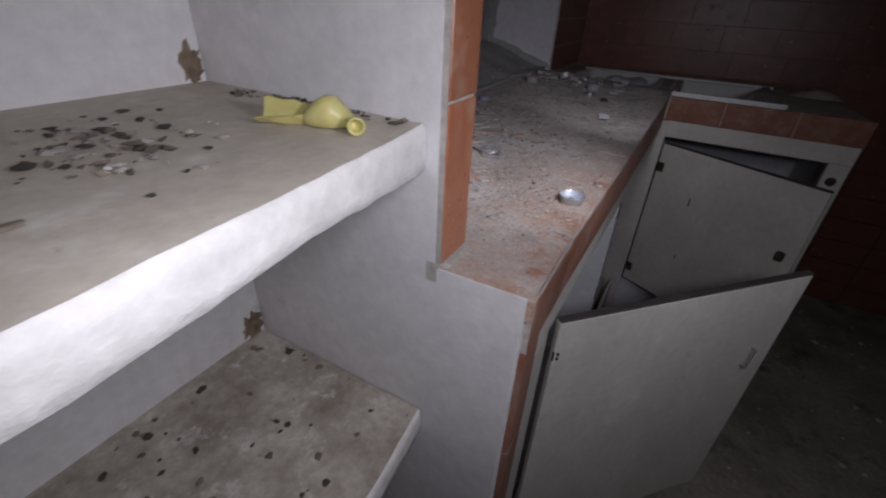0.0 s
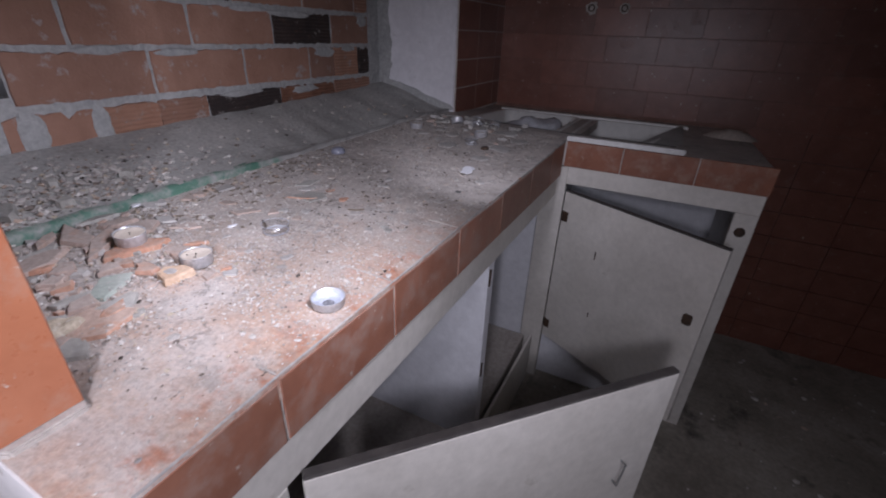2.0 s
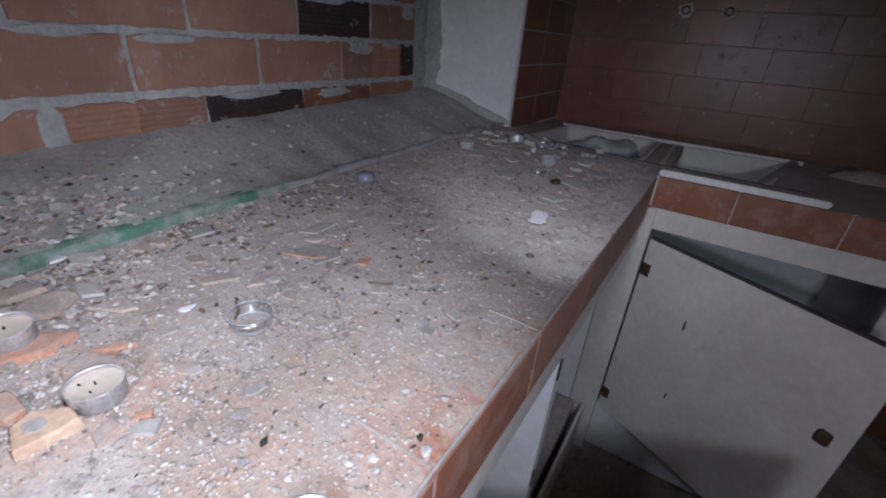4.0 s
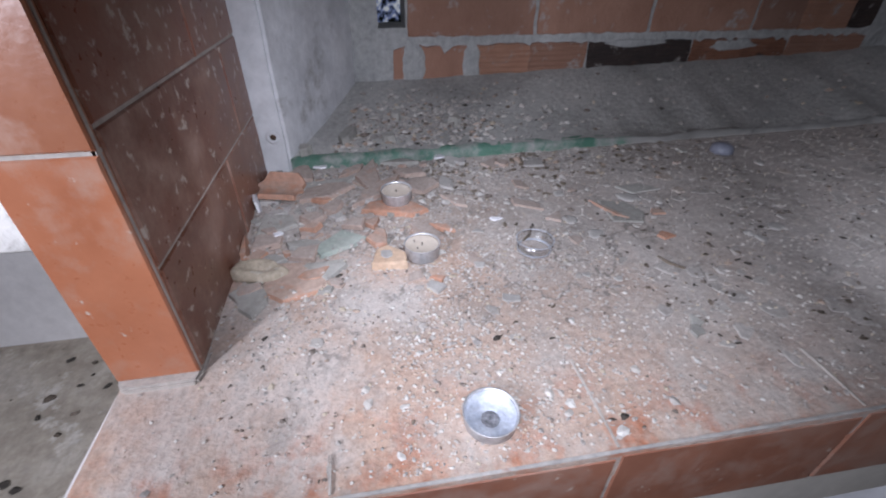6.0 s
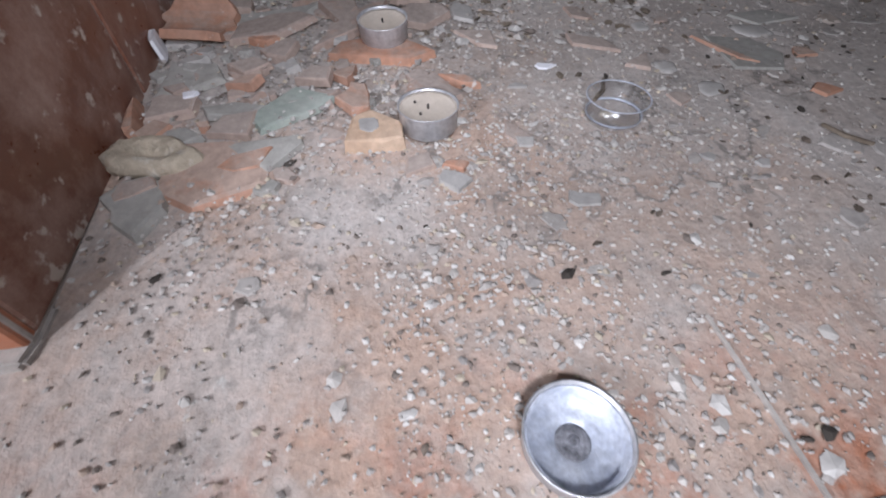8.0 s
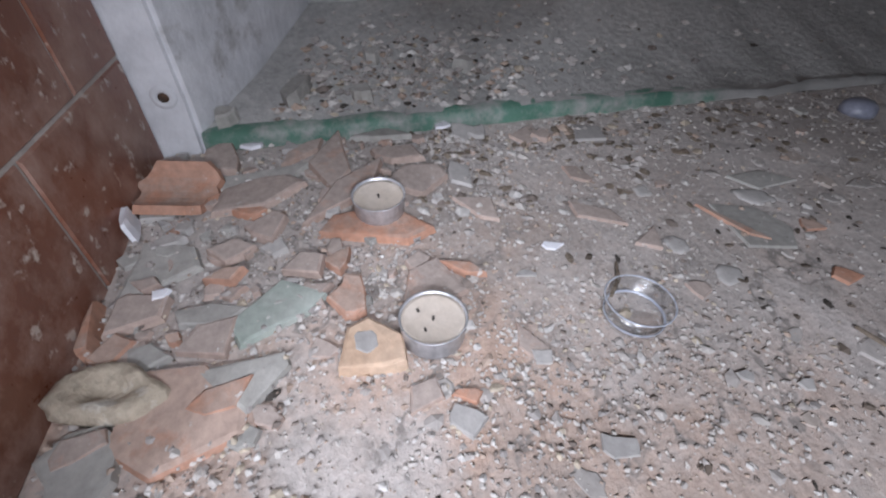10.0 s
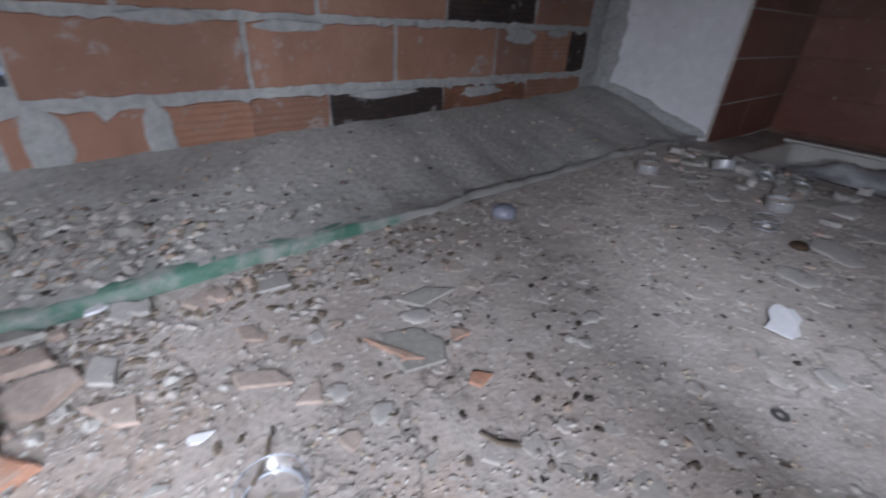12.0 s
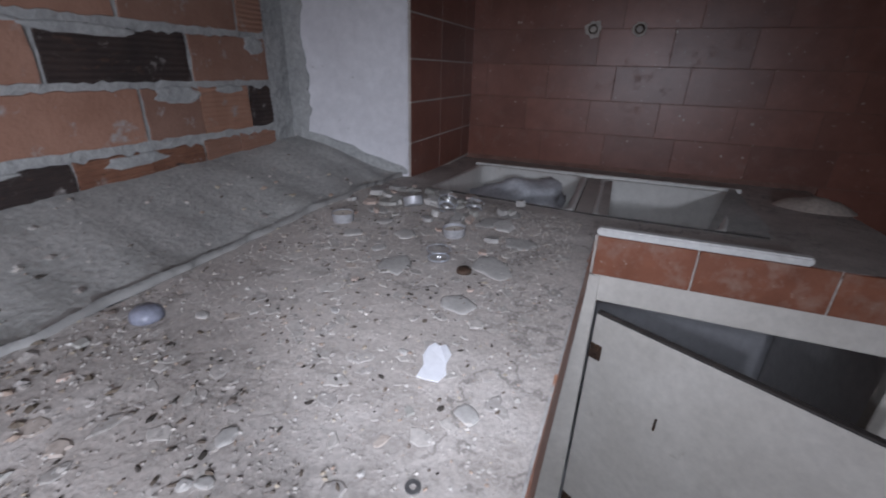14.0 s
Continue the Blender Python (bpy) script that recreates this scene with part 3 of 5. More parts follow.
part("marble_strip", slab([(0.028, 1.131), (0.350, 1.131), (0.356, 1.140), (0.350, 1.150), (0.028, 1.150)], 0.9425, 0.957, 0.003), M_MARBLE, counter, "chipped white marble strip")


def taper(px, py, x0, x1):
    return 0.09 * min(max((BY1 - py) / (BY1 - BY0), 0), 1) * min(max((px - x0) / (x1 - x0), 0), 1) if x0 > -0.03 else 0.0


def basin(x0, x1):
    """A rounded sink bowl with a raised rim."""
    bm = bmesh.new()

    def ring(x0, x1, y0, y1, z, rad, n=5):
        pts = []
        for cx, cy, a in ((x1 - rad, y1 - rad, 0), (x0 + rad, y1 - rad, 90), (x0 + rad, y0 + rad, 180), (x1 - rad, y0 + rad, 270)):
            for k in range(n):
                t = radians(a + 90 * k / (n - 1))
                px, py = cx + rad * math.cos(t), cy + rad * math.sin(t)
                pts.append(bm.verts.new((px - taper(px, py, x0, x1), py, z - 0.94 + top_z(cx, cy))))
        return pts
    a, b, c, d = x0 - 0.012, x1 + 0.012, BY0 - 0.006, BY1 + 0.014
    rings = [ring(a, b, c, d, 0.936, 0.02), ring(a + 0.002, b - 0.002, c + 0.002, d - 0.002, 0.941, 0.02), ring(a + 0.008, b - 0.008, c + 0.006, d - 0.010, 0.942, 0.025),
             ring(x0 + 0.006, x1 - 0.006, BY0 + 0.004, BY1 - 0.004, 0.938, 0.03), ring(x0 + 0.02, x1 - 0.02, BY0 + 0.016, BY1 - 0.012, 0.80, 0.04),
             ring(x0 + 0.05, x1 - 0.05, BY0 + 0.05, BY1 - 0.04, 0.775, 0.04)]
    for p, q in zip(rings, rings[1:]):
        for i in range(len(p)):
            j = (i + 1) % len(p)
            bm.faces.new([p[i], p[j], q[j], q[i]])
    bm.faces.new(rings[-1])
    return bm


sink = thing("double_sink", "white glazed double sink sunk in the dusty worktop", "sink")
for x0, x1 in BASINS:
    part("basin", basin(x0, x1), M_SINK, sink, smooth=True)
part("sink_ledge", slab([(0.225, 1.27), (0.35, 1.27), (0.352, 1.69), (0.338, 1.69)], 0.925, 0.9345), M_SILL, sink, "dirt-caked sink ledge")
part("back_lip", box(-0.385, 0.37, BY1 + 0.010, BY1 + 0.024, top_z(0, BY1) - 0.004, top_z(0, BY1) + 0.010, 0.003), M_SINK, sink, "raised cream lip")
# Solid near-black strips paint the shadow under the counter's lip before the basins.
for x0, x1, lean in ((-0.31, 0.0, 2.08), (0.0, 0.33, 0.0)):
    part("sink_seam", slab([(x0, -0.003), (x1, -0.002), (x1, 0.002), (x0, 0.003)], -0.003, 0.0022), M_EDGE_GAPSHADE, sink, "solid dark strip painting the shaded gap along the sink", at=pose(0, 1.270, top_z(0, 1.27), 0, lean, 0))

# sill of the bricked-up window
def sill():
    bm, rows = bmesh.new(), []
    xs = [0.0, 0.01, 0.03, 0.06, 0.10, 0.14, 0.18, 0.21, 0.24]
    n = 110
    for j in range(n + 1):
        k = j / n
        row = []
        for d in xs:
            y = -0.066 + 0.105 * d / 0.24 + k * (1.345 - 0.105 * d / 0.24 + 0.066 - 0.105 * d / 0.24)
            x = sill_front(y) - d
            z = sill_z(x, y) + (0.003 * wob(x, y, 2, 18) + 0.0015 * wob(x, y, 5, 60)) * (1 if d > 0.005 else 1.3)
            pile = max(0, 1 - math.hypot((x + 0.64) / 0.13, (y - 1.25) / 0.16))
            row.append(bm.verts.new((x, y, z + 0.018 * pile)))
        rows.append(row)
    for a, b in zip(rows, rows[1:]):
        for i in range(len(xs) - 1):
            bm.faces.new([a[i], a[i + 1], b[i + 1], b[i]])
    return bm


def sill_edge():
    bm, rows, n = bmesh.new(), [], 160
    for j in range(n + 1):
        y = -0.066 + j / n * 1.41
        x = sill_front(y)
        lip = 0.004 * wob(y, 7, 0, 35)
        rows.append([bm.verts.new((x + 0.005, y, top_z(x, y) - 0.004)), bm.verts.new((x + 0.004 + lip * 0.4, y, top_z(x, y) + 0.010)), bm.verts.new((x + 0.001, y, sill_z(x, y) + 0.0005 + 0.3 * lip)),
                     bm.verts.new((x - 0.012 - abs(lip), y, sill_z(x - 0.012, y) + 0.0012 * wob(y, 3, 3, 50)))])
    for a, b in zip(rows, rows[1:]):
        for i in range(3):
            bm.faces.new([a[i], a[i + 1], b[i + 1], b[i]])
    return bm


window = thing("window_sill", "broken cement window sill with a worn green painted edge", "window sill", kind="structure")
part("sill_top", sill(), M_SILL, window, smooth=True)
part("sill_edge", sill_edge(), M_GREEN, window, "worn green painted edge", smooth=True)


# brick infill
HOLE = (0.090, 0.140, 1.103, 1.192)


def mortar():
    bm, s, got = bmesh.new(), 0.0125, {}

    def v(i, j):
        if (i, j) not in got:
            y, z = i * s, j * s
            got[i, j] = bm.verts.new((XB - 0.0035 + 0.0035 * wob(y, z, 1, 22) + 0.002 * wob(y, z, 8, 60), y, z))
        return got[i, j]
    for i in range(2, 102):
        for j in range(76, 136):
            y, z = (i + 0.5) * s, (j + 0.5) * s
            if HOLE[0] < y < HOLE[1] and HOLE[2] < z < HOLE[3]:
                continue
            bm.faces.new([v(i, j), v(i + 1, j), v(i + 1, j + 1), v(i, j + 1)])
    r = bmesh.ops.extrude_face_region(bm, geom=bm.faces[:])
    for g in r["geom"]:
        if isinstance(g, bmesh.types.BMVert):
            g.co.x -= 0.09
    return bm


infill = thing("wall_brick_infill", "rough brick infill with grey mortar and sooted bricks", "wall", kind="structure")
part("mortar", mortar(), M_CEMENT, infill, "smeared grey mortar")
solid("wall_infill_top", box(-0.83, XB, 0.02, 1.24, 1.70, 2.2), M_CEMENT, "grey rendered wall above the bricks", "wall", "structure")


def cement_patch():
    """Ragged cement smeared up the far reveal beside the bricks and along its foot."""
    bm, rows = bmesh.new(), []
    p0, p1 = Vector((XB + 0.018, 1.2385, 0)), Vector((-0.4655, 1.3535, 0))
    across = (p1 - p0)
    out = Vector((0.43, -0.9, 0)).normalized() * 0.0025
    n = 70
    for j in range(n + 1):
        z = 0.955 + 0.75 * j / n
        u1 = 0.09 + 0.03 * wob(z, 1, 0, 9) + 0.035 * wob(z, 2, 0, 40) + 0.02 * wob(z, 3, 0, 110)
        if z < 1.06:
            u1 = max(u1, min(1.0, (1.075 + 0.006 * wob(z, 4, 0, 50) - z) / 0.105))
        a, b = p0 + out, p0 + across * u1 + out
        rows.append([bm.verts.new((XB - 0.012, 1.2345, z)), bm.verts.new((a.x, a.y, z)), bm.verts.new((a + (b - a) * 0.9).to_tuple()[:2] + (z,)), bm.verts.new((b - out * 1.3).to_tuple()[:2] + (z,))])
    for a, b in zip(rows, rows[1:]):
        for i in range(3):
            bm.faces.new([a[i], a[i + 1], b[i + 1], b[i]])
    return bm


def brick_mesh(w, h, seed, chip):
    """One brick face of w by h with worn corners, in the plane x = 0."""
    rng = random.Random(seed)
    pts = []
    nx, nz = max(4, int(w / 0.012)), 4
    per = [(-w / 2 + w * i / nx, -h / 2) for i in range(nx)] + [(w / 2, -h / 2 + h * i / nz) for i in range(nz)]
    per += [(w / 2 - w * i / nx, h / 2) for i in range(nx)] + [(-w / 2, h / 2 - h * i / nz) for i in range(nz)]
    for y, z in per:
        inset = rng.random() ** 3 * chip * (1.0 if z > h * 0.4 else 0.4)
        pts.append((y * (1 - inset * 0.2) + rng.uniform(-0.0015, 0.0015), z * (1 - inset) + rng.uniform(-0.0015, 0.0015)))
    bm = bmesh.new()
    back = [bm.verts.new((-0.03, y, z)) for y, z in pts]
    mid = [bm.verts.new((-0.003, y, z)) for y, z in pts]
    front = [bm.verts.new((0.0, y * 0.992, z * 0.975)) for y, z in pts]
    for a, b in ((back, mid), (mid, front)):
        for i in range(len(a)):
            j = (i + 1) % len(a)
            bm.faces.new([a[i], a[j], b[j], b[i]])
    bm.faces.new(front)
    return bm


part("cement_patch", cement_patch(), M_CEMENT, infill, "ragged grey cement smear")

# courses: bottom, top, and bricks as (from, to, look)
COURSES = (
    (0.985, 1.068, ((0.112, 0.250, "b"), (0.268, 0.378, "r"), (0.384, 0.497, "r"), (0.508, 0.732, "k"), (0.742, 0.858, "m"), (0.864, 0.965, "m"), (0.975, 1.058, "r"), (1.066, 1.162, "r"))),
    (1.088, 1.168, ((0.143, 0.380, "c"), (0.393, 0.621, "c"), (0.634, 0.858, "c"), (0.871, 0.975, "c"), (0.981, 1.096, "r"), (1.104, 1.163, "k"))),
    (1.184, 1.261, ((0.045, 0.243, "c"), (0.256, 0.488, "c"), (0.500, 0.728, "c"), (0.741, 0.966, "k"), (0.978, 1.163, "c"))),
    (1.278, 1.355, ((0.045, 0.125, "c"), (0.138, 0.368, "c"), (0.381, 0.610, "k"), (0.623, 0.850, "c"), (0.863, 1.09, "c"), (1.102, 1.163, "r"))),
    (1.372, 1.449, ((0.045, 0.243, "c"), (0.256, 0.488, "c"), (0.500, 0.728, "c"), (0.741, 0.966, "c"), (0.978, 1.163, "c"))),
    (1.466, 1.543, ((0.045, 0.125, "c"), (0.138, 0.368, "c"), (0.381, 0.610, "c"), (0.623, 0.850, "c"), (0.863, 1.09, "c"), (1.102, 1.163, "c"))),
)
LOOK = {"c": (M_BRICK, 0.10), "r": (M_BRICK_R, 0.12), "k": (M_BRICK_B, 0.20), "m": (M_BRICK_M, 0.22), "b": (M_BRICK, 0.35)}
seed = 3
for z0, z1, row in COURSES:
    for a, b, key in row:
        seed += 1
        part("brick", brick_mesh(b - a + 0.005, z1 - z0 + 0.006, seed, LOOK[key][1]), LOOK[key][0], infill, at=pose(XB + 0.0005 + 0.0015 * wob(a, z0, 0, 30), (a + b) / 2, (z0 + z1) / 2 + 0.004 * (a > 0.9) * (z0 < 1.0)))

# mortar dragged over the bricks
for i, (y, z, w, h) in enumerate(((0.935, 1.160, 0.085, 0.030), (0.80, 1.256, 0.15, 0.016), (0.150, 1.035, 0.040, 0.070), (0.262, 1.030, 0.030, 0.085), (0.45, 1.166, 0.10, 0.014), (0.66, 1.262, 0.11, 0.013),
                                  (1.05, 1.165, 0.06, 0.014), (0.60, 1.066, 0.12, 0.013), (0.83, 1.058, 0.10, 0.020), (0.93, 1.345, 0.12, 0.02), (0.30, 1.172, 0.09, 0.016), (1.13, 1.250, 0.05, 0.03))):
    part("mortar_smear", lump_bm(h, w, 0.0022, 4.1 * i + 2, 0.0, FLAKE), M_CEMENT, infill, at=pose(XB + 0.0008, y, z, 0, 90, 0))

# bright garden beyond the gap in the bricks
solid("backdrop", box(-1.62, -1.60, -0.6, 0.6, 0.7, 1.7), M_OUTSIDE, "bright daylight and shrubs outside", "backdrop", "structure")


# ---- tiles ----
TILES = {}


def tile(w, h, d, material, parent, at, gap=0.003):
    """A glazed tile of w by h and thickness d, lying in x-y and facing up before at."""
    key = (round(w, 4), round(h, 4), d, material.name)
    if key not in TILES:
        bm = box(-w / 2 + gap / 2, w / 2 - gap / 2, -h / 2 + gap / 2, h / 2 - gap / 2, -d, 0)
        bmesh.ops.bevel(bm, geom=[e for e in bm.edges if e.verts[0].co.z > -1e-5 and e.verts[1].co.z > -1e-5], offset=0.0004 if material is M_WALLTILE else 0.0012, segments=1, affect="EDGES")
        TILES[key] = finish("tile", bm, material)
    ob = new("tile", TILES[key])
    ob.parent = parent
    ob.matrix_local = at
    return ob


FACE_PX = Matrix(((0, 0, 1, 0), (1, 0, 0, 0), (0, 1, 0, 0), (0, 0, 0, 1)))        # w along y, h along z, faces +x
FACE_MY = Matrix(((1, 0, 0, 0), (0, 0, -1, 0), (0, 1, 0, 0), (0, 0, 0, 1)))       # w along x, h along z, faces -y
FACE_PY = Matrix(((-1, 0, 0, 0), (0, 0, 1, 0), (0, 1, 0, 0), (0, 0, 0, 1)))       # faces +y

# front band of the counter
part("band_grout", slab([(-0.03, -0.158), (0.0003, -0.158), (0.0003, 0.0), (0.0252, 1.132), (-0.006, 1.132)], 0.833, 0.905), M_GROUT, counter, "pale grout")
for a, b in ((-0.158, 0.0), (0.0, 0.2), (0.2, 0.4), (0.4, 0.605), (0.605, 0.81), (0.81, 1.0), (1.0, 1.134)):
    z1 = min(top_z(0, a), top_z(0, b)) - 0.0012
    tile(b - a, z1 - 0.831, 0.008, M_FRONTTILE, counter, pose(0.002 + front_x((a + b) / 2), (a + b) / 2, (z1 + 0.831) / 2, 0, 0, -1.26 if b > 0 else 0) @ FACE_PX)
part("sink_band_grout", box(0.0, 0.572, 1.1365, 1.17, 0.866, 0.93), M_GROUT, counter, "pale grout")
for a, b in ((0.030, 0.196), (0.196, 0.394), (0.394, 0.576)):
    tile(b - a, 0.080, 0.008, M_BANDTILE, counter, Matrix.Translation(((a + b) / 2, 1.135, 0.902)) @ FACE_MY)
for y, x0 in ((0.002, -0.018), (0.2, -0.075), (0.4, -0.05)):
    jm = slab([(x0, y - 0.0026), (-0.03, y - 0.0012), (front_x(y) - 0.003, y - 0.0009), (front_x(y) - 0.003, y + 0.0009), (-0.03, y + 0.0006), (x0, y - 0.001)], 0, 0.0014)
    part("joint", jm, M_GROUT, counter, "pale tile joint", at=pose(0, 0, top_z(0, y) + 0.0004, 0, 2.58, 0))
part("edge_grout", slab([(-0.0016, -0.155), (0.0008, -0.155), (0.0010, 0.0), (0.0262, 1.13), (0.0236, 1.13), (-0.0014, 0.0)], -0.0035, 0.0012, 0.0004), M_EDGEGROUT, counter, "grey grout bead along the front edge", at=pose(0, 0, 0.9203, 1.03, 0, 0))
# tiled front of the partition's foot
for z0, z1 in ((0.63, 0.829), (0.43, 0.63), (0.23, 0.43), (0.03, 0.23)):
    tile(0.062, z1 - z0, 0.008, M_FRONTTILE, partition, Matrix.Translation((0.000, -0.127, (z0 + z1) / 2)) @ FACE_PX)
# partition's end and the side towards the worktop
for z0, z1 in ((0.926, 1.113), (1.113, 1.313), (1.313, 1.513), (1.513, 1.713)):
    tile(0.064, z1 - z0, 0.008, M_TILE, partition, Matrix.Translation((-0.1165, -0.1345, (z0 + z1) / 2)) @ FACE_PX)
part("corner_grout", box(-0.1235, -0.1185, -0.1085, -0.1035, 0.925, 1.72, 0.0015), M_GROUT, partition, "pale corner grout")
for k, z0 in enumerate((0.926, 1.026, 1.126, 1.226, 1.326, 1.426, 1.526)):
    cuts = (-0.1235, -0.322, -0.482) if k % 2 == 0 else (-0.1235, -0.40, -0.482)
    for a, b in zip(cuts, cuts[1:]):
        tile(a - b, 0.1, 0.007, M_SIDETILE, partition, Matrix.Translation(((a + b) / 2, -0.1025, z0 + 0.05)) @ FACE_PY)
part("end_grout", box(-0.130, -0.1185, -0.1655, -0.1045, 0.924, 1.72), M_GROUT, partition, "pale grout")
part("side_grout", box(-0.482, -0.126, -0.112, -0.1042, 0.924, 1.62), M_GROUT, partition, "pale grout")
part("edge_render", box(-0.1235, -0.0078, -0.1661, -0.1641, 0.86, 0.9188), M_PLASTER, partition, "white plaster edge")
part("foot_mortar", slab([(-0.118, -0.166), (-0.108, -0.160), (-0.108, -0.104), (-0.119, -0.1015), (-0.14, -0.1015), (-0.14, -0.1662)], 0.896, 0.9275, 0.002), M_GROUT, partition, "crumbly pale mortar fillet")

# tiled far wall and the return beside the window
clad = thing("wall_far_cladding", "dark brown glazed wall tiles with thin joints", "wall tiles", kind="structure")
for r in range(7):
    z0 = 0.935 + 0.1 * r
    off = -0.06 if r % 2 else 0.0
    edge = [-0.464] + [-0.404 + 0.2 * i + off for i in range(12)] + [1.9]
    for a, b in zip(edge, edge[1:]):
        tile(b - a, 0.1, 0.008, M_WALLTILE, clad, Matrix.Translation(((a + b) / 2, YF, z0 + 0.05)) @ FACE_MY, 0.0015)
    for a, b in ((1.358, 1.555), (1.555, 1.75), (1.75, YF - 0.001)):
        tile(b - a, 0.1, 0.007, M_WALLTILE, clad, Matrix.Translation((-0.458, (a + b) / 2, z0 + 0.05)) @ FACE_PX, 0.0035)


part("wall_grout", box(-0.456, 1.9, YF + 0.0006, YF + 0.007, 0.93, 1.64), M_WGROUT, clad, "brown grout")
part("return_grout", box(-0.464, -0.4586, 1.359, YF + 0.001, 0.93, 1.64), M_GROUT, clad, "pale grout")


def lower_tiles():
    bm = bmesh.new()
    for r in range(9):
        for i in range(13):
            a = 0.58 + 0.2 * i
            box(a + 0.0015, a + 0.1985, YF, YF + 0.008, 0.001 + 0.104 * r, 0.102 + 0.104 * r, bm=bm)
    for r in range(7):
        for i in range(6):
            a = 1.902 + 0.2 * i
            box(a + 0.0015, a + 0.1985, YF, YF + 0.008, 0.936 + 0.1 * r, 1.034 + 0.1 * r, bm=bm)
    return bm


tagged(part("lower_tiles", lower_tiles(), M_WALLTILE, clad), kind="stuff")


# ---- doors ----
def cabinet_door(w, z0, z1, hinge, free, label):
    """A flat cabinet door hinged at hinge and swung open to free."""
    ang = math.degrees(math.atan2(free[1] - hinge[1], free[0] - hinge[0]))
    d = thing("cabinet_door", label, "door", "open cabinet doors", at=pose(hinge[0], hinge[1], z0, 0, 0, ang))
    h = z1 - z0
    part("panel", box(0, w, -0.0065, 0.0065, 0, h - 0.004, 0.0015), M_PAINT, d)
    part("top_edge", box(0.0005, w - 0.0005, -0.0069, 0.0069, h - 0.0042, h + 0.0008, 0.001), M_EDGE_GAPSHADE, d, "bare dark top edge")
    return d, h


def hinge_bm():
    bm = box(-0.012, 0.02, -0.0105, -0.0065, -0.022, 0.022)
    for z in (-0.012, 0.012):
        box(0.002, 0.012, -0.017, -0.0105, z - 0.006, z + 0.006, bm=bm)
    return bm


def handle_bm():
    bm = bmesh.new()
    for z in (-0.030, 0.030):
        box(-0.0016, 0.0016, -0.022, -0.006, z - 0.0016, z + 0.0016, bm=bm)
    box(-0.0016, 0.0016, -0.0235, -0.0205, -0.0316, 0.0316, bm=bm)
    return bm


door_a, ha = cabinet_door(0.553, 0.09, 0.775, (0.006, 0.004), (0.384, 0.407), "cream painted cabinet door hanging open, dark worn top edge")
part("handle", handle_bm(), M_IRON, door_a, "thin bent wire handle", at=pose(0.485, 0, ha - 0.20, 0, 8, 0) @ Matrix.Diagonal((0.6, 0.8, 0.8, 1)))
part("hinge", hinge_bm(), M_RUST, door_a, "rusty iron hinge", at=pose(0.004, -0.002, ha - 0.075) @ Matrix.Scale(0.42, 4))
door_b, hb = cabinet_door(0.494, 0.222, 0.791, (0.056, 1.131), (0.495, 0.900), "cream painted sink cabinet door ajar, hinges rusted")
for z in (hb - 0.085, 0.06):
    part("hinge", hinge_bm(), M_RUST, door_b, "rusty iron hinge", at=pose(0.010, -0.002, z) @ Matrix.Scale(0.75, 4))
part("catch", box(0.445, 0.468, -0.020, -0.006, hb - 0.235, hb - 0.205, 0.004), M_RUST, door_b, "rusty catch")
for x, z, l in ((0.15, hb - 0.17, 0.014), (0.17, hb - 0.38, 0.008)):
    part("scratch", slab([(x - 0.002, -0.0075), (x + 0.002, -0.0075), (x + 0.002, -0.006), (x - 0.002, -0.006)], z - l, z + l), M_RUST, door_b, "rusty hole left by a handle", at=pose(0, 0, 0, 0, 0, 0))
part("catch", lathe([(0.0, 0.012), (0.012, 0.012), (0.020, 0.004), (0.022, -0.004), (0.0, -0.004)], 14), M_RUST, counter, "rusty hinge cup", at=pose(0.540, 1.138, 0.752, 90, 0, 0) @ Matrix.Scale(0.65, 4))
for z in (0.725, 0.45):
    part("catch", box(0.004, 0.008, 0.592, 0.600, z - 0.022, z + 0.022, 0.001), M_RUST, counter, "rusty strike plate")


# ---- alcove shelves ----
def shelf_bm(z1, thick, x_front, seed):
    """A thick hand-plastered shelf whose front rounds off and dips into the partition."""
    bm, rows, n = bmesh.new(), [], 60
    for j in range(n + 1):
        y = -1.198 + (1.198 - 0.1675) * j / n
        end = max(0.0, 1 - (-0.1675 - y) / 0.09)
        f = x_front + 0.028 * min(max((-0.17 - y) / 0.35, 0), 1) + 0.003 * wob(y, seed, 0, 12) + 0.002 * wob(y, seed, 4, 40) - 0.006 * end
        t = thick * (1 + 0.10 * end) + 0.005 * wob(y, seed, 9, 7) + 0.002 * wob(y, seed, 2, 30)
        sec = [(-0.4905, z1 - t), (f - 0.006, z1 - t), (f - 0.001, z1 - t + 0.004), (f + 0.0025 * wob(y, 3, seed, 25), z1 - t * 0.66), (f + 0.0025 * wob(y, 8, seed, 25), z1 - t * 0.33), (f - 0.0012, z1 - 0.004), (f - 0.005, z1 - 0.0008)]
        rows.append([bm.verts.new((x, y, z)) for x, z in sec])
    for a, b in zip(rows, rows[1:]):
        for i in range(len(a) - 1):
            bm.faces.new([a[i], a[i + 1], b[i + 1], b[i]])
    return bm, rows


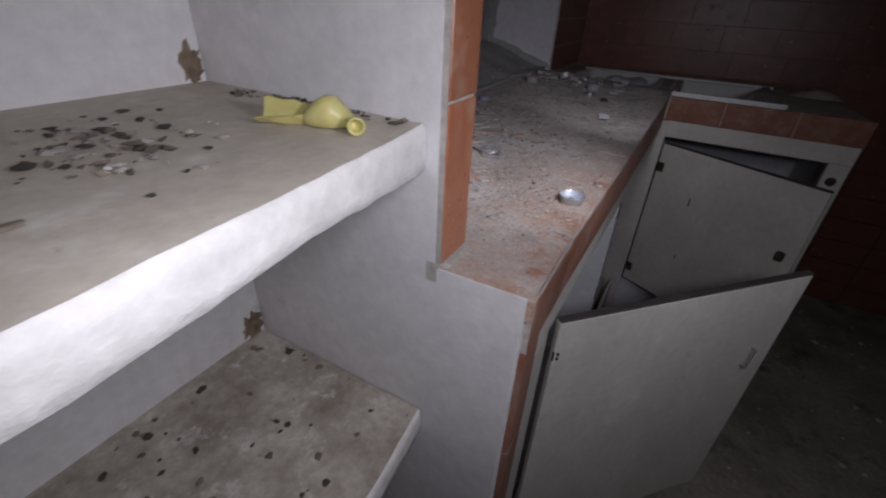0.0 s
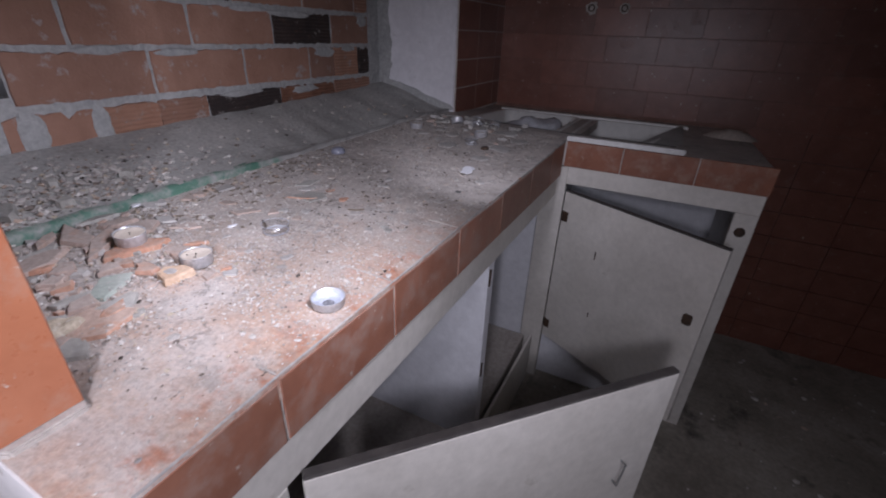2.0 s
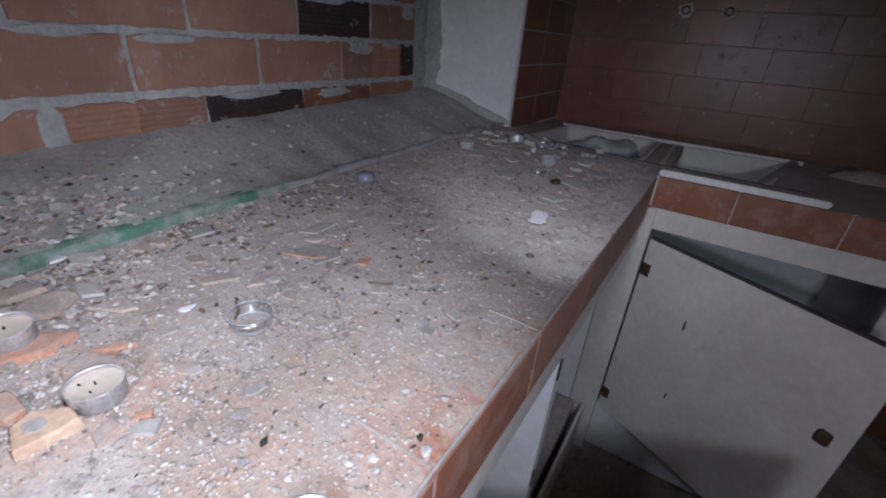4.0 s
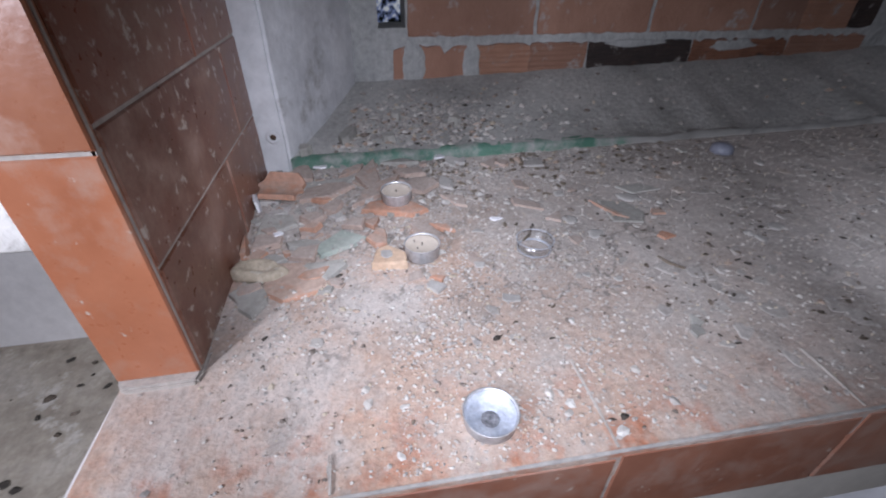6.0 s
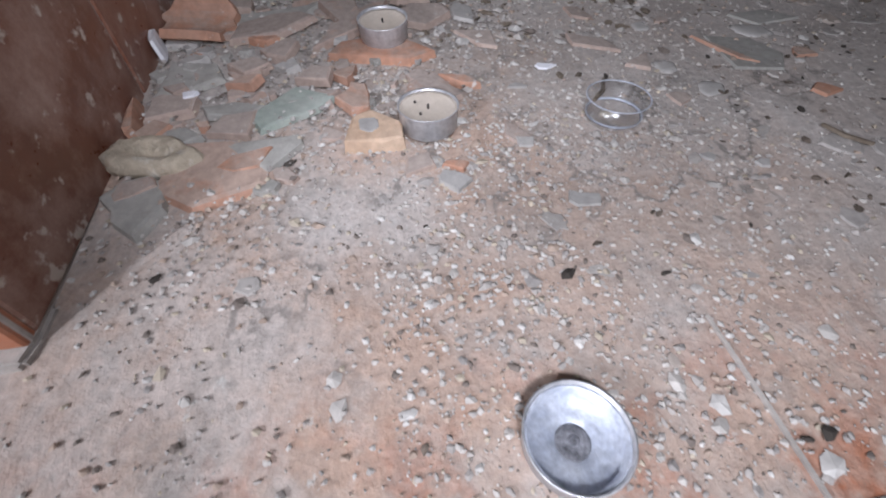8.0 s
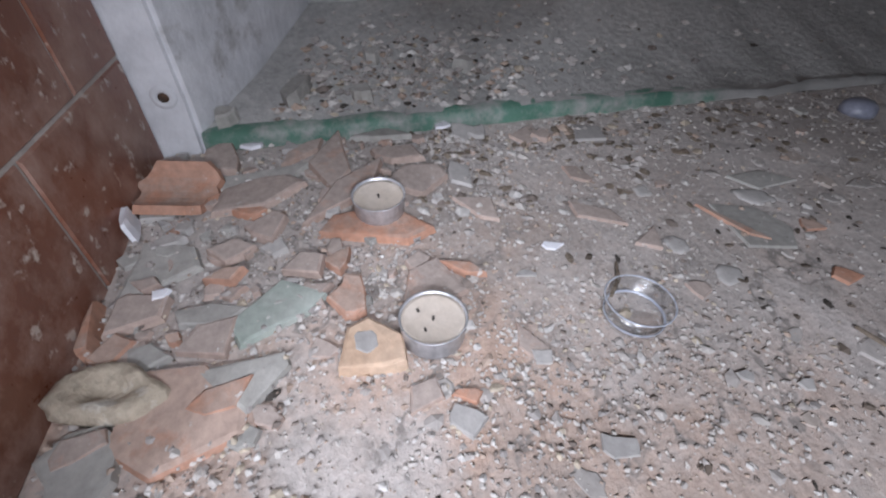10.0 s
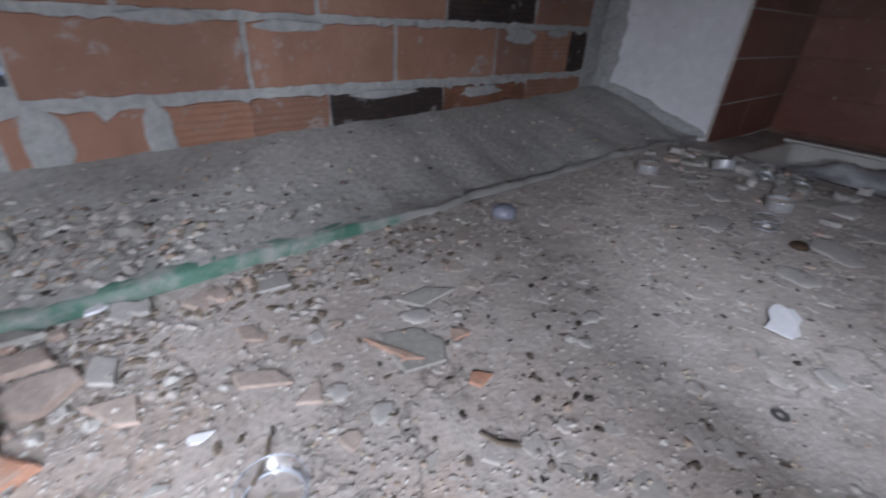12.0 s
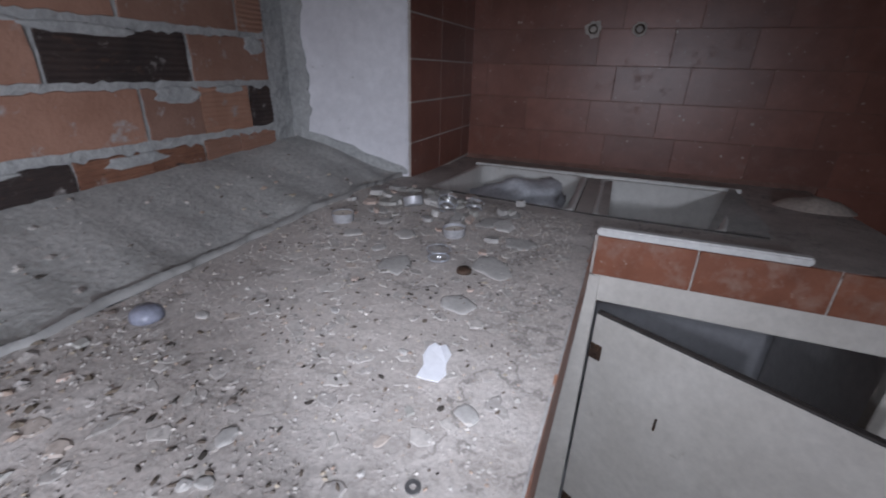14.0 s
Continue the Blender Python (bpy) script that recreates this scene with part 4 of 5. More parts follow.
def shelf_top_bm(z1, x_front, seed):
    bm, rows, n, m = bmesh.new(), [], 60, 20
    for j in range(n + 1):
        y = -1.198 + (1.198 - 0.1675) * j / n
        end = max(0.0, 1 - (-0.1675 - y) / 0.09)
        f = x_front + 0.028 * min(max((-0.17 - y) / 0.35, 0), 1) + 0.003 * wob(y, seed, 0, 12) + 0.002 * wob(y, seed, 4, 40) - 0.006 * end - 0.005
        rows.append([bm.verts.new((-0.4905 + (f + 0.4905) * i / m, y, z1 - 0.001 * (i == m) + 0.0018 * wob(i / m * 0.35, y, seed, 11) * (0 < i < m))) for i in range(m + 1)])
    for a, b in zip(rows, rows[1:]):
        for i in range(m):
            bm.faces.new([a[i], a[i + 1], b[i + 1], b[i]])
    return bm


SHELF_Z, LSHELF_Z = 1.091, 0.650
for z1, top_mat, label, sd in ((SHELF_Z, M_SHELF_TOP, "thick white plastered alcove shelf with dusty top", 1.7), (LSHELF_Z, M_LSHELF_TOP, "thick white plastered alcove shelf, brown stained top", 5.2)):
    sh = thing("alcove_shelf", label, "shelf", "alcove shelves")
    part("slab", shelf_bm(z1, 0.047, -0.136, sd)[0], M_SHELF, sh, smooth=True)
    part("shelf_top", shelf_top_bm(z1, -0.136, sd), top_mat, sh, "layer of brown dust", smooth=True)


# ---- candles and cups ----
def tealight(x, y, z, label, wax=0.011, tilt=(0, 0), r=0.0195, h=0.0165, residue=False, specks=0):
    t = thing("tealight", label, "candle", "burnt tealights", at=pose(x, y, z, tilt[0], tilt[1], 37 * x * 100))
    part("cup", lathe([(0, 0), (r - 0.002, 0), (r - 0.0006, 0.0015), (r, h - 0.001), (r + 0.0006, h), (r - 0.0004, h - 0.0003), (r - 0.001, 0.002), (0, 0.0012)], 32), M_ALU, t, "thin aluminium cup", smooth=True)
    if wax:
        part("wax", lathe([(0, wax - 0.001), (0.006, wax - 0.0006), (r - 0.003, wax), (r - 0.0009, wax + 0.001), (r - 0.0012, 0.002), (0, 0.002)], 28), M_WAX, t, "dusty cream wax", smooth=True)
        part("wick", lathe([(0, wax + 0.003), (0.0008, wax + 0.002), (0.0008, wax - 0.002), (0, wax - 0.002)], 8), M_WICK, t, "burnt black wick")
    for i in range(specks):
        part("speck", lathe([(0, 0.0012), (0.0008, 0.0009), (0.0011, 0), (0, -0.0004)], 9), M_WICK, t, "charred speck in the wax", at=pose(0.009 - 0.0145 * i, 0.006 + 0.001 * i, wax - 0.0002) @ Matrix.Diagonal((1.5, 0.8, 1, 1)))
    if residue:
        part("residue", lathe([(0, 0.0030), (0.004, 0.0033), (0.0065, 0.0026), (0.0075, 0.0016), (0, 0.0014)], 20), M_SOOT, t, "dark grey soot residue", smooth=True)
        part("scale", lathe([(0.0072, 0.0022), (0.011, 0.0026), (r - 0.0025, 0.0034), (r - 0.0016, h * 0.82), (r - 0.0008, h * 0.82), (r - 0.0008, 0.0018), (0.0065, 0.0015)], 28, True), M_SCALE_GLINT, t, "pale bluish scale", smooth=True)
        part("wick_disc", lathe([(0, 0.0042), (0.0018, 0.0040), (0.0024, 0.0034), (0, 0.003)], 12), M_SOOT, t, "small sooty wick disc")
    return t


def clear_cup(x, y, z, label, material=None, r=0.0195, h=0.015, tilt=(0, 0), dome=False):
    t = thing("plastic_cup", label, "cup", "clear tealight cups", at=pose(x, y, z, tilt[0], tilt[1], 20))
    if dome:
        prof = [(0, 0), (r, 0), (r * 1.02, 0.004), (r * 0.93, h * 0.7), (r * 0.6, h), (0, h * 1.08)]
    else:
        prof = [(0, 0), (r - 0.001, 0), (r, 0.002), (r + 0.0005, h), (r - 0.0009, h), (r - 0.0014, 0.003), (r * 0.5, 0.0017), (0, 0.0015)]
    ob = part("shell", lathe(prof, 32), material or M_CLEAR, t, smooth=True)
    ob.visible_shadow = False
    if not dome:
        # Highlights on the clear plastic are painted as thin pale rings.
        part("rim", lathe([(r + 0.0006, h - 0.0004), (r + 0.0007, h), (r + 0.0003, h + 0.0003), (r - 0.0003, h), (r - 0.0002, h - 0.0004)], 32, True), M_SCALE_GLINT, t, "pale ring painting the bright glint on the rim", smooth=True)
        part("foot_ring", lathe([(r - 0.0030, 0.0022), (r - 0.0022, 0.0034), (r - 0.0016, 0.0034), (r - 0.0018, 0.0020)], 32, True), M_SCALE_GLINT, t, "pale ring painting the glint round the foot", smooth=True)
    return t


tealight(-0.0345, 0.117, top_z(-0.034, 0.117) + 0.0005, "empty burnt-out aluminium tealight with sooty floor", 0, r=0.0203, h=0.012, residue=True)
tealight(-0.355, 0.079, top_z(-0.355, 0.079) + 0.0068, "aluminium tealight with cream wax on a brick shard", 0.0135, tilt=(3, -4))
tealight(-0.2405, 0.096, top_z(-0.24, 0.096) + 0.001, "dusty cream tealight standing among rubble", 0.0142, specks=2)
clear_cup(-0.227, 0.221, top_z(-0.227, 0.221) + 0.0005, "clear plastic tealight cup on the dusty worktop", r=0.0205)
clear_cup(-0.421, 0.610, top_z(-0.421, 0.610) + 0.0005, "bluish frosted plastic cap on the dusty worktop", M_BLUE, r=0.017, h=0.014, dome=True)
tealight(-0.404, 0.966, top_z(-0.404, 0.966) + 0.0005, "aluminium tealight with pale wax by the sill", 0.0135)
tealight(-0.202, 1.004, top_z(-0.202, 1.004) + 0.0005, "tarnished aluminium tealight on the dusty worktop", 0.010, tilt=(3, -2))
tealight(-0.324, 1.096, top_z(-0.324, 1.096) + 0.006, "pale tealight tipped up among rubble", 0.014, tilt=(24, -8))
clear_cup(-0.191, 0.906, top_z(-0.191, 0.906) + 0.0005, "clear plastic cup glinting on the worktop", r=0.018, h=0.017)
clear_cup(-0.264, 1.123, top_z(-0.264, 1.123) + 0.003, "clear plastic cup lying among rubble", r=0.019, h=0.02, tilt=(25, 12))
clear_cup(-0.214, 1.148, top_z(-0.214, 1.148) + 0.004, "clear plastic cup lying beside the sink", r=0.018, h=0.016, tilt=(-30, 15))
solid("bottle_cap", lathe([(0, 0.006), (0.009, 0.0062), (0.0105, 0.005), (0.0118, 0.0004), (0.0108, 0.0004), (0.0095, 0.0042), (0, 0.0048)], 21), M_RUST, "dark rusted bottle cap on the dusty worktop", "bottle cap", smooth=True, at=pose(-0.142, 0.885, top_z(-0.142, 0.885) + 0.0003, 4, -3, 0))


# ---- loose pieces on the worktop ----
def shard_bm(w, l, t, seed, n=7):
    rng = random.Random(seed)
    bm = bmesh.new()
    pts, t = [], t * 0.7
    for i in range(n):
        a = 2 * math.pi * (i + rng.uniform(-0.42, 0.42)) / n
        k = rng.uniform(0.58, 1.18)
        pts.append((0.5 * w * k * math.cos(a), 0.5 * l * k * math.sin(a)))
    lo = [bm.verts.new((x * 1.06, y * 1.06, -0.001)) for x, y in pts]
    hi = [bm.verts.new((x, y, t * rng.uniform(0.8, 1.1))) for x, y in pts]
    top = [bm.verts.new((x * 0.88, y * 0.88, t * rng.uniform(1.05, 1.2))) for x, y in pts]
    for a, b in ((lo, hi), (hi, top)):
        for i in range(n):
            j = (i + 1) % n
            bm.faces.new([a[i], a[j], b[j], b[i]])
    bm.faces.new(top)
    bm.faces.new(lo[::-1])
    return bm


SHARD_LABEL = {M_TERRA.name: "broken orange terracotta shard lying on the worktop", M_TERRA_DUST.name: "dust-covered terracotta shard lying on the worktop",
               M_GREYSH.name: "flat grey plaster shard lying on the worktop", M_GREENSH.name: "pale green-stained plaster shard on the worktop",
               M_PALESH.name: "thin pale plaster flake lying on the worktop", M_PAPER.name: "torn scrap of white paper on the worktop"}


def shard(x, y, w, l, t, turn, mat, seed, lift=0.0, tilt=(0, 0), n=7):
    return solid("tile_shard", shard_bm(w, l, t, seed, n), mat, SHARD_LABEL[mat.name], "shard", group="broken tile shards", at=pose(x, y, top_z(x, y) + lift, 1.03, 2.58, 0) @ pose(0, 0, 0, tilt[0], tilt[1], turn))


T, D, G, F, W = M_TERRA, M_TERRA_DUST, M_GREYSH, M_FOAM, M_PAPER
# centre, width, length, thickness, turn, look, lift, tilt, corners
KEY_SHARDS = (
    (-0.456, -0.048, 0.026, 0.046, 0.010, 99, D, 0.004, (0, 14), 8), (-0.397, -0.013, 0.046, 0.052, 0.009, 14, D, 0.004, (4, -4), 6), (-0.433, 0.044, 0.034, 0.076, 0.010, 88, D, 0.007, (6, 6), 4),
    (-0.456, 0.020, 0.020, 0.040, 0.008, 46, D, 0.004, (0, 8), 5), (-0.423, -0.013, 0.026, 0.070, 0.006, 12, G, 0.001, (0, 0), 6), (-0.376, 0.050, 0.028, 0.090, 0.011, 43, D, 0.003, (5, 3), 4),
    (-0.346, 0.081, 0.040, 0.066, 0.011, 7, T, 0.000, (0, 0), 5), (-0.470, 0.090, 0.022, 0.050, 0.008, 173, G, 0.005, (0, 16), 4), (-0.434, 0.101, 0.030, 0.043, 0.009, 149, D, 0.004, (-5, 5), 5),
    (-0.396, 0.117, 0.044, 0.046, 0.009, 136, D, 0.003, (3, 0), 5), (-0.307, 0.022, 0.027, 0.035, 0.010, 5, D, 0.006, (6, 4), 4), (-0.306, -0.028, 0.014, 0.031, 0.011, 6, T, 0.006, (10, 0), 4),
    (-0.333, -0.025, 0.018, 0.029, 0.009, 178, D, 0.004, (5, 0), 5), (-0.358, 0.000, 0.032, 0.030, 0.009, 29, D, 0.003, (6, -5), 5), (-0.330, -0.070, 0.050, 0.056, 0.006, 7, G, 0.001, (1, 2), 6),
    (-0.294, -0.080, 0.030, 0.035, 0.009, 173, D, 0.002, (3, 0), 5), (-0.265, -0.083, 0.019, 0.018, 0.010, 164, T, 0.002, (5, 0), 6), (-0.281, -0.038, 0.021, 0.042, 0.007, 177, G, 0.002, (4, 3), 5),
    (-0.280, 0.010, 0.038, 0.060, 0.006, 35, M_GREENSH, 0.002, (2, 0), 5), (-0.276, 0.051, 0.021, 0.036, 0.009, 88, T, 0.002, (0, 6), 8), (-0.259, -0.027, 0.027, 0.034, 0.007, 30, D, 0.002, (3, 2), 4),
    (-0.231, -0.006, 0.034, 0.046, 0.006, 167, G, 0.002, (2, 3), 4), (-0.219, -0.037, 0.045, 0.060, 0.007, 165, T, 0.001, (2, -2), 6), (-0.257, -0.063, 0.026, 0.032, 0.007, 13, G, 0.001, (0, 3), 5),
    (-0.277, 0.096, 0.036, 0.044, 0.007, 12, D, 0.001, (2, 0), 5), (-0.203, 0.085, 0.020, 0.023, 0.005, 33, D, 0.000, (0, 0), 4), (-0.200, -0.007, 0.013, 0.015, 0.005, 166, G, 0.000, (0, 0), 6),
    (-0.212, -0.002, 0.012, 0.020, 0.004, 147, D, 0.000, (0, 0), 6), (-0.204, -0.079, 0.034, 0.044, 0.008, 96, G, 0.000, (0, 0), 9),
    (-0.280, 0.364, 0.038, 0.064, 0.0025, 143, G, 0.000, (0, 0), 5), (-0.284, 0.346, 0.008, 0.052, 0.005, 118, T, 0.001, (0, 4), 5), (-0.336, 0.407, 0.020, 0.060, 0.003, 170, G, 0.000, (0, 0), 4),
    (-0.321, 0.246, 0.024, 0.038, 0.006, 112, D, 0.001, (0, 4), 4), (-0.289, 0.273, 0.024, 0.024, 0.006, 139, D, 0.000, (0, 3), 3), (-0.352, 0.161, 0.024, 0.040, 0.007, 129, D, 0.001, (0, 5), 4),
    (-0.396, 0.152, 0.022, 0.036, 0.007, 107, M_PALESH, 0.003, (0, 8), 5), (-0.283, 0.130, 0.011, 0.032, 0.008, 151, T, 0.001, (4, 0), 4), (-0.199, 0.106, 0.010, 0.014, 0.004, 138, T, 0.000, (0, 0), 5),
    (-0.187, 0.101, 0.014, 0.020, 0.004, 126, M_PALESH, 0.000, (0, 0), 6), (-0.221, 0.151, 0.012, 0.024, 0.004, 111, D, 0.000, (0, 0), 5), (-0.224, 0.384, 0.018, 0.016, 0.005, 135, T, 0.000, (0, 0), 5),
    (-0.276, 0.403, 0.018, 0.016, 0.005, 106, T, 0.000, (0, 0), 5), (-0.236, 0.276, 0.014, 0.014, 0.004, 114, D, 0.000, (0, 0), 6), (-0.438, 0.296, 0.032, 0.036, 0.006, 177, M_PALESH, 0.001, (0, 6), 5),
    (-0.463, 0.174, 0.030, 0.027, 0.006, 0, M_PALESH, 0.003, (0, 10), 5), (-0.450, 0.235, 0.024, 0.034, 0.006, 40, D, 0.002, (0, 8), 5), (-0.375, 0.255, 0.020, 0.030, 0.005, 75, D, 0.000, (0, 0), 5),
    (-0.471, -0.024, 0.012, 0.018, 0.004, 166, W, 0.009, (0, 20), 6), (-0.474, 0.156, 0.014, 0.021, 0.006, 164, W, 0.009, (0, 12), 5), (-0.302, -0.065, 0.009, 0.017, 0.003, 176, W, 0.009, (0, 0), 5),
    (-0.295, 0.195, 0.007, 0.016, 0.002, 176, W, 0.002, (0, 0), 5), (-0.273, 0.168, 0.006, 0.012, 0.002, 165, M_PALESH, 0.002, (0, 0), 5), (-0.211, 0.154, 0.009, 0.011, 0.002, 174, M_PALESH, 0.002, (0, 0), 6),
    (-0.157, 0.172, 0.010, 0.017, 0.002, 166, M_PALESH, 0.001, (0, 0), 7), (-0.175, 0.260, 0.006, 0.008, 0.002, 164, M_PALESH, 0.001, (0, 0), 5), (-0.163, 0.290, 0.007, 0.008, 0.002, 20, M_PALESH, 0.001, (0, 0), 5),
)
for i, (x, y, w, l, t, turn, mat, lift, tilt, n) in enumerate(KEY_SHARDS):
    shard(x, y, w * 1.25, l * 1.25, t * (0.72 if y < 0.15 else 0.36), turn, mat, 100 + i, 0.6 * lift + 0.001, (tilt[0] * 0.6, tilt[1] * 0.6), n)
shard(-0.281, -0.0965, 0.009, 0.050, 0.013, 98, T, 90, 0.0, (0, -8), 5)
shard(-0.371, -0.0965, 0.008, 0.036, 0.020, 98, W, 91, 0.004, (0, -6), 6)


def flake(x, y, w, l, turn, seed):
    """A thin plaster flake with a soft crumbled rim, lying flat."""
    return solid("plaster_flake", lump_bm(w, l, 0.0015, seed, 0.0, FLAKE), M_PALESH, "thin pale plaster flake lying on the worktop", "plaster flake", group="plaster flakes", smooth=True, at=pose(x, y, top_z(x, y) + 0.0004, 1.03, 2.58, 0) @ pose(0, 0, 0, 0, 0, turn))


def roof_tile_bm():
    """A curved piece broken from a roof tile: an arched shell with ragged ends, along x."""
    bm, rows, rng = bmesh.new(), [], random.Random(5)
    for k in range(9):
        a = radians(38 + 104 * k / 8)
        taper_in = 0.6 + 0.4 * (math.sin(a) - 0.6) / 0.4
        cut0, cut1 = rng.uniform(-0.004, 0.004), rng.uniform(-0.006, 0.006)
        rows.append([bm.verts.new((x * taper_in, r * math.cos(a), 0.036 - r * math.sin(a))) for x, r in ((-0.030 + cut0, 0.036), (0.030 + cut1, 0.036), (0.029 + cut1, 0.029), (-0.029 + cut0, 0.029))])
    for p, q in zip(rows, rows[1:]):
        for i in range(4):
            j = (i + 1) % 4
            bm.faces.new([p[i], p[j], q[j], q[i]])
    bm.faces.new(rows[0])
    bm.faces.new(rows[-1][::-1])
    return bm


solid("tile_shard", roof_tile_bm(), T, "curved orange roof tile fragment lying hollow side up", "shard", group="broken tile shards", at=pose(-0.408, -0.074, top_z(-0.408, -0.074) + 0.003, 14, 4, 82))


solid("foam_lump", lump_bm(0.034, 0.056, 0.013, 3.1, 0.9), F, "yellowed crumbling foam lump with a dented hollow", "foam", smooth=True, at=pose(-0.237, -0.0755, top_z(-0.237, -0.0755) + 0.0005, 2, 3, 167))
peach = thing("painted_chunk", "peach plaster chunk with white paint beside a tealight", "rubble", at=pose(-0.236, 0.0605, top_z(-0.236, 0.0605), 1.0, 2.6, 0))
part("chunk", shard_bm(0.040, 0.042, 0.013, 77, 6), M_PEACH, peach)
part("paint_flake", shard_bm(0.020, 0.019, 0.0015, 79, 8), M_PALESH, peach, "white flaking paint", at=pose(-0.002, -0.003, 0.0096, 0, 0, 20))
for x, y, l, turn, bend in ((-0.256, 0.222, 0.034, 58, 0.004), (-0.176, 0.358, 0.030, 118, -0.004)):
    solid("twig", slab([(-0.0012, -l / 2), (0.0012, -l / 2), (0.0016 + bend, 0.0), (0.001 + bend * 0.5, l / 2), (-0.0008 + bend * 0.5, l / 2), (-0.0014 + bend, 0.0)], 0, 0.0022, 0.0004), M_LEAF, "short crooked brown twig on the worktop", "twig", at=pose(x, y, top_z(x, y) + 0.002, 0, 0, turn))
rng = random.Random(11)
for i in range(95):
    y = -0.094 + abs(rng.gauss(0, 0.125))
    x = rng.uniform(-0.472, -0.205 - 0.85 * max(y, 0))
    if x > -0.21 - 0.85 * max(y, 0):
        continue
    w = 0.006 + 0.018 * rng.random() ** 1.6
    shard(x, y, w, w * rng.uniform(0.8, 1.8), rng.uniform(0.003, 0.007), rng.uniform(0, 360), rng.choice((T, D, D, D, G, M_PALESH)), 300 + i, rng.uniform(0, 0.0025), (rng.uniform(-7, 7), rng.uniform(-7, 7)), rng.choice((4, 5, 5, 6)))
for i in range(70):
    x, y = -0.29 + rng.gauss(0, 0.085), 1.14 + rng.gauss(0, 0.07)
    if not (-0.46 < x < -0.10 and y < 1.25) or any(math.hypot(x - u, y - v) < 0.034 for u, v in ((-0.404, 0.966), (-0.202, 1.004), (-0.324, 1.096), (-0.191, 0.906), (-0.264, 1.123), (-0.214, 1.148))):
        continue
    w = 0.012 + 0.040 * rng.random() ** 1.5
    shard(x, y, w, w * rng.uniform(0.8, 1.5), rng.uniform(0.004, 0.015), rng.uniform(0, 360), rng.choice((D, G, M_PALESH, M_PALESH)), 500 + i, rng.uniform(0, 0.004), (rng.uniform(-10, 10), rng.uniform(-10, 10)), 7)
for i, (x, y, w) in enumerate(((-0.24, 0.86, 0.05), (-0.11, 0.92, 0.06), (-0.09, 1.03, 0.05), (-0.16, 1.10, 0.05), (-0.28, 0.97, 0.036), (-0.12, 0.80, 0.04), (-0.36, 0.93, 0.03), (-0.14, 1.16, 0.045), (-0.05, 0.632, 0.022), (-0.38, 1.05, 0.034))):
    flake(x, y, w * 0.9, w * 1.1, 50 * i, 3.7 * i)
for i in range(26):
    x, y = rng.uniform(-0.45, -0.05), rng.uniform(0.28, 1.05)
    w = rng.uniform(0.008, 0.022)
    if math.hypot(x + 0.063, y - 0.549) < 0.03:
        continue
    if i % 2:
        flake(x, y, w, w * rng.uniform(0.8, 1.5), rng.uniform(0, 360), 50 + i)
    else:
        shard(x, y, w, w * rng.uniform(0.8, 1.5), rng.uniform(0.003, 0.005), rng.uniform(0, 360), rng.choice((D, G)), 700 + i, 0.0, (0, 0), 6)


def scrap():
    out = [(-0.020, -0.030), (0.012, -0.034), (0.022, -0.022), (0.019, -0.004), (0.024, 0.014), (0.013, 0.031), (0.004, 0.026), (-0.006, 0.032), (-0.015, 0.024), (-0.019, 0.006), (-0.014, -0.010)]
    bm = bmesh.new()
    f = [bm.verts.new((x, y, 0.003 + 0.0015 * wob(x, y, 0, 60))) for x, y in out]
    g = [bm.verts.new((x, y, 0.0022 + 0.0015 * wob(x, y, 0, 60))) for x, y in out]
    bm.faces.new(f)
    bm.faces.new(g[::-1])
    for i in range(len(f)):
        j = (i + 1) % len(f)
        bm.faces.new([f[i], g[i], g[j], f[j]])
    return bm


solid("paper_scrap", scrap(), M_PAPER, "torn white paper scrap on the dusty worktop", "paper", at=pose(-0.102, 0.680, top_z(-0.102, 0.68) + 0.003, 0, 0, 14) @ Matrix.Diagonal((0.68, 0.92, 1, 1)))
for x, y in ((-0.063, 0.549),):
    solid("metal_washer", lathe([(0.0085, 0), (0.0085, 0.0015), (0.0038, 0.0015), (0.0038, 0)], 20, True), M_IRON, "dull grey metal washer on the worktop", "washer", at=pose(x, y, top_z(x, y) + 0.001, 3, 2, 0) @ Matrix.Scale(0.72, 4))


for i, (x, y, w, l) in enumerate(((-0.535, 0.020, 0.030, 0.055), (-0.520, 0.085, 0.022, 0.030), (-0.590, 0.100, 0.020, 0.026), (-0.500, -0.045, 0.022, 0.026), (-0.560, 0.200, 0.018, 0.024))):
    solid("tile_shard", shard_bm(w, l, 0.016, 900 + i, 7), M_GREYSH, "grey mortar lump lying on the window sill", "shard", group="broken tile shards", at=pose(x, y, sill_z(x, y) + 0.0005, 4, -6, 70 + 20 * i))

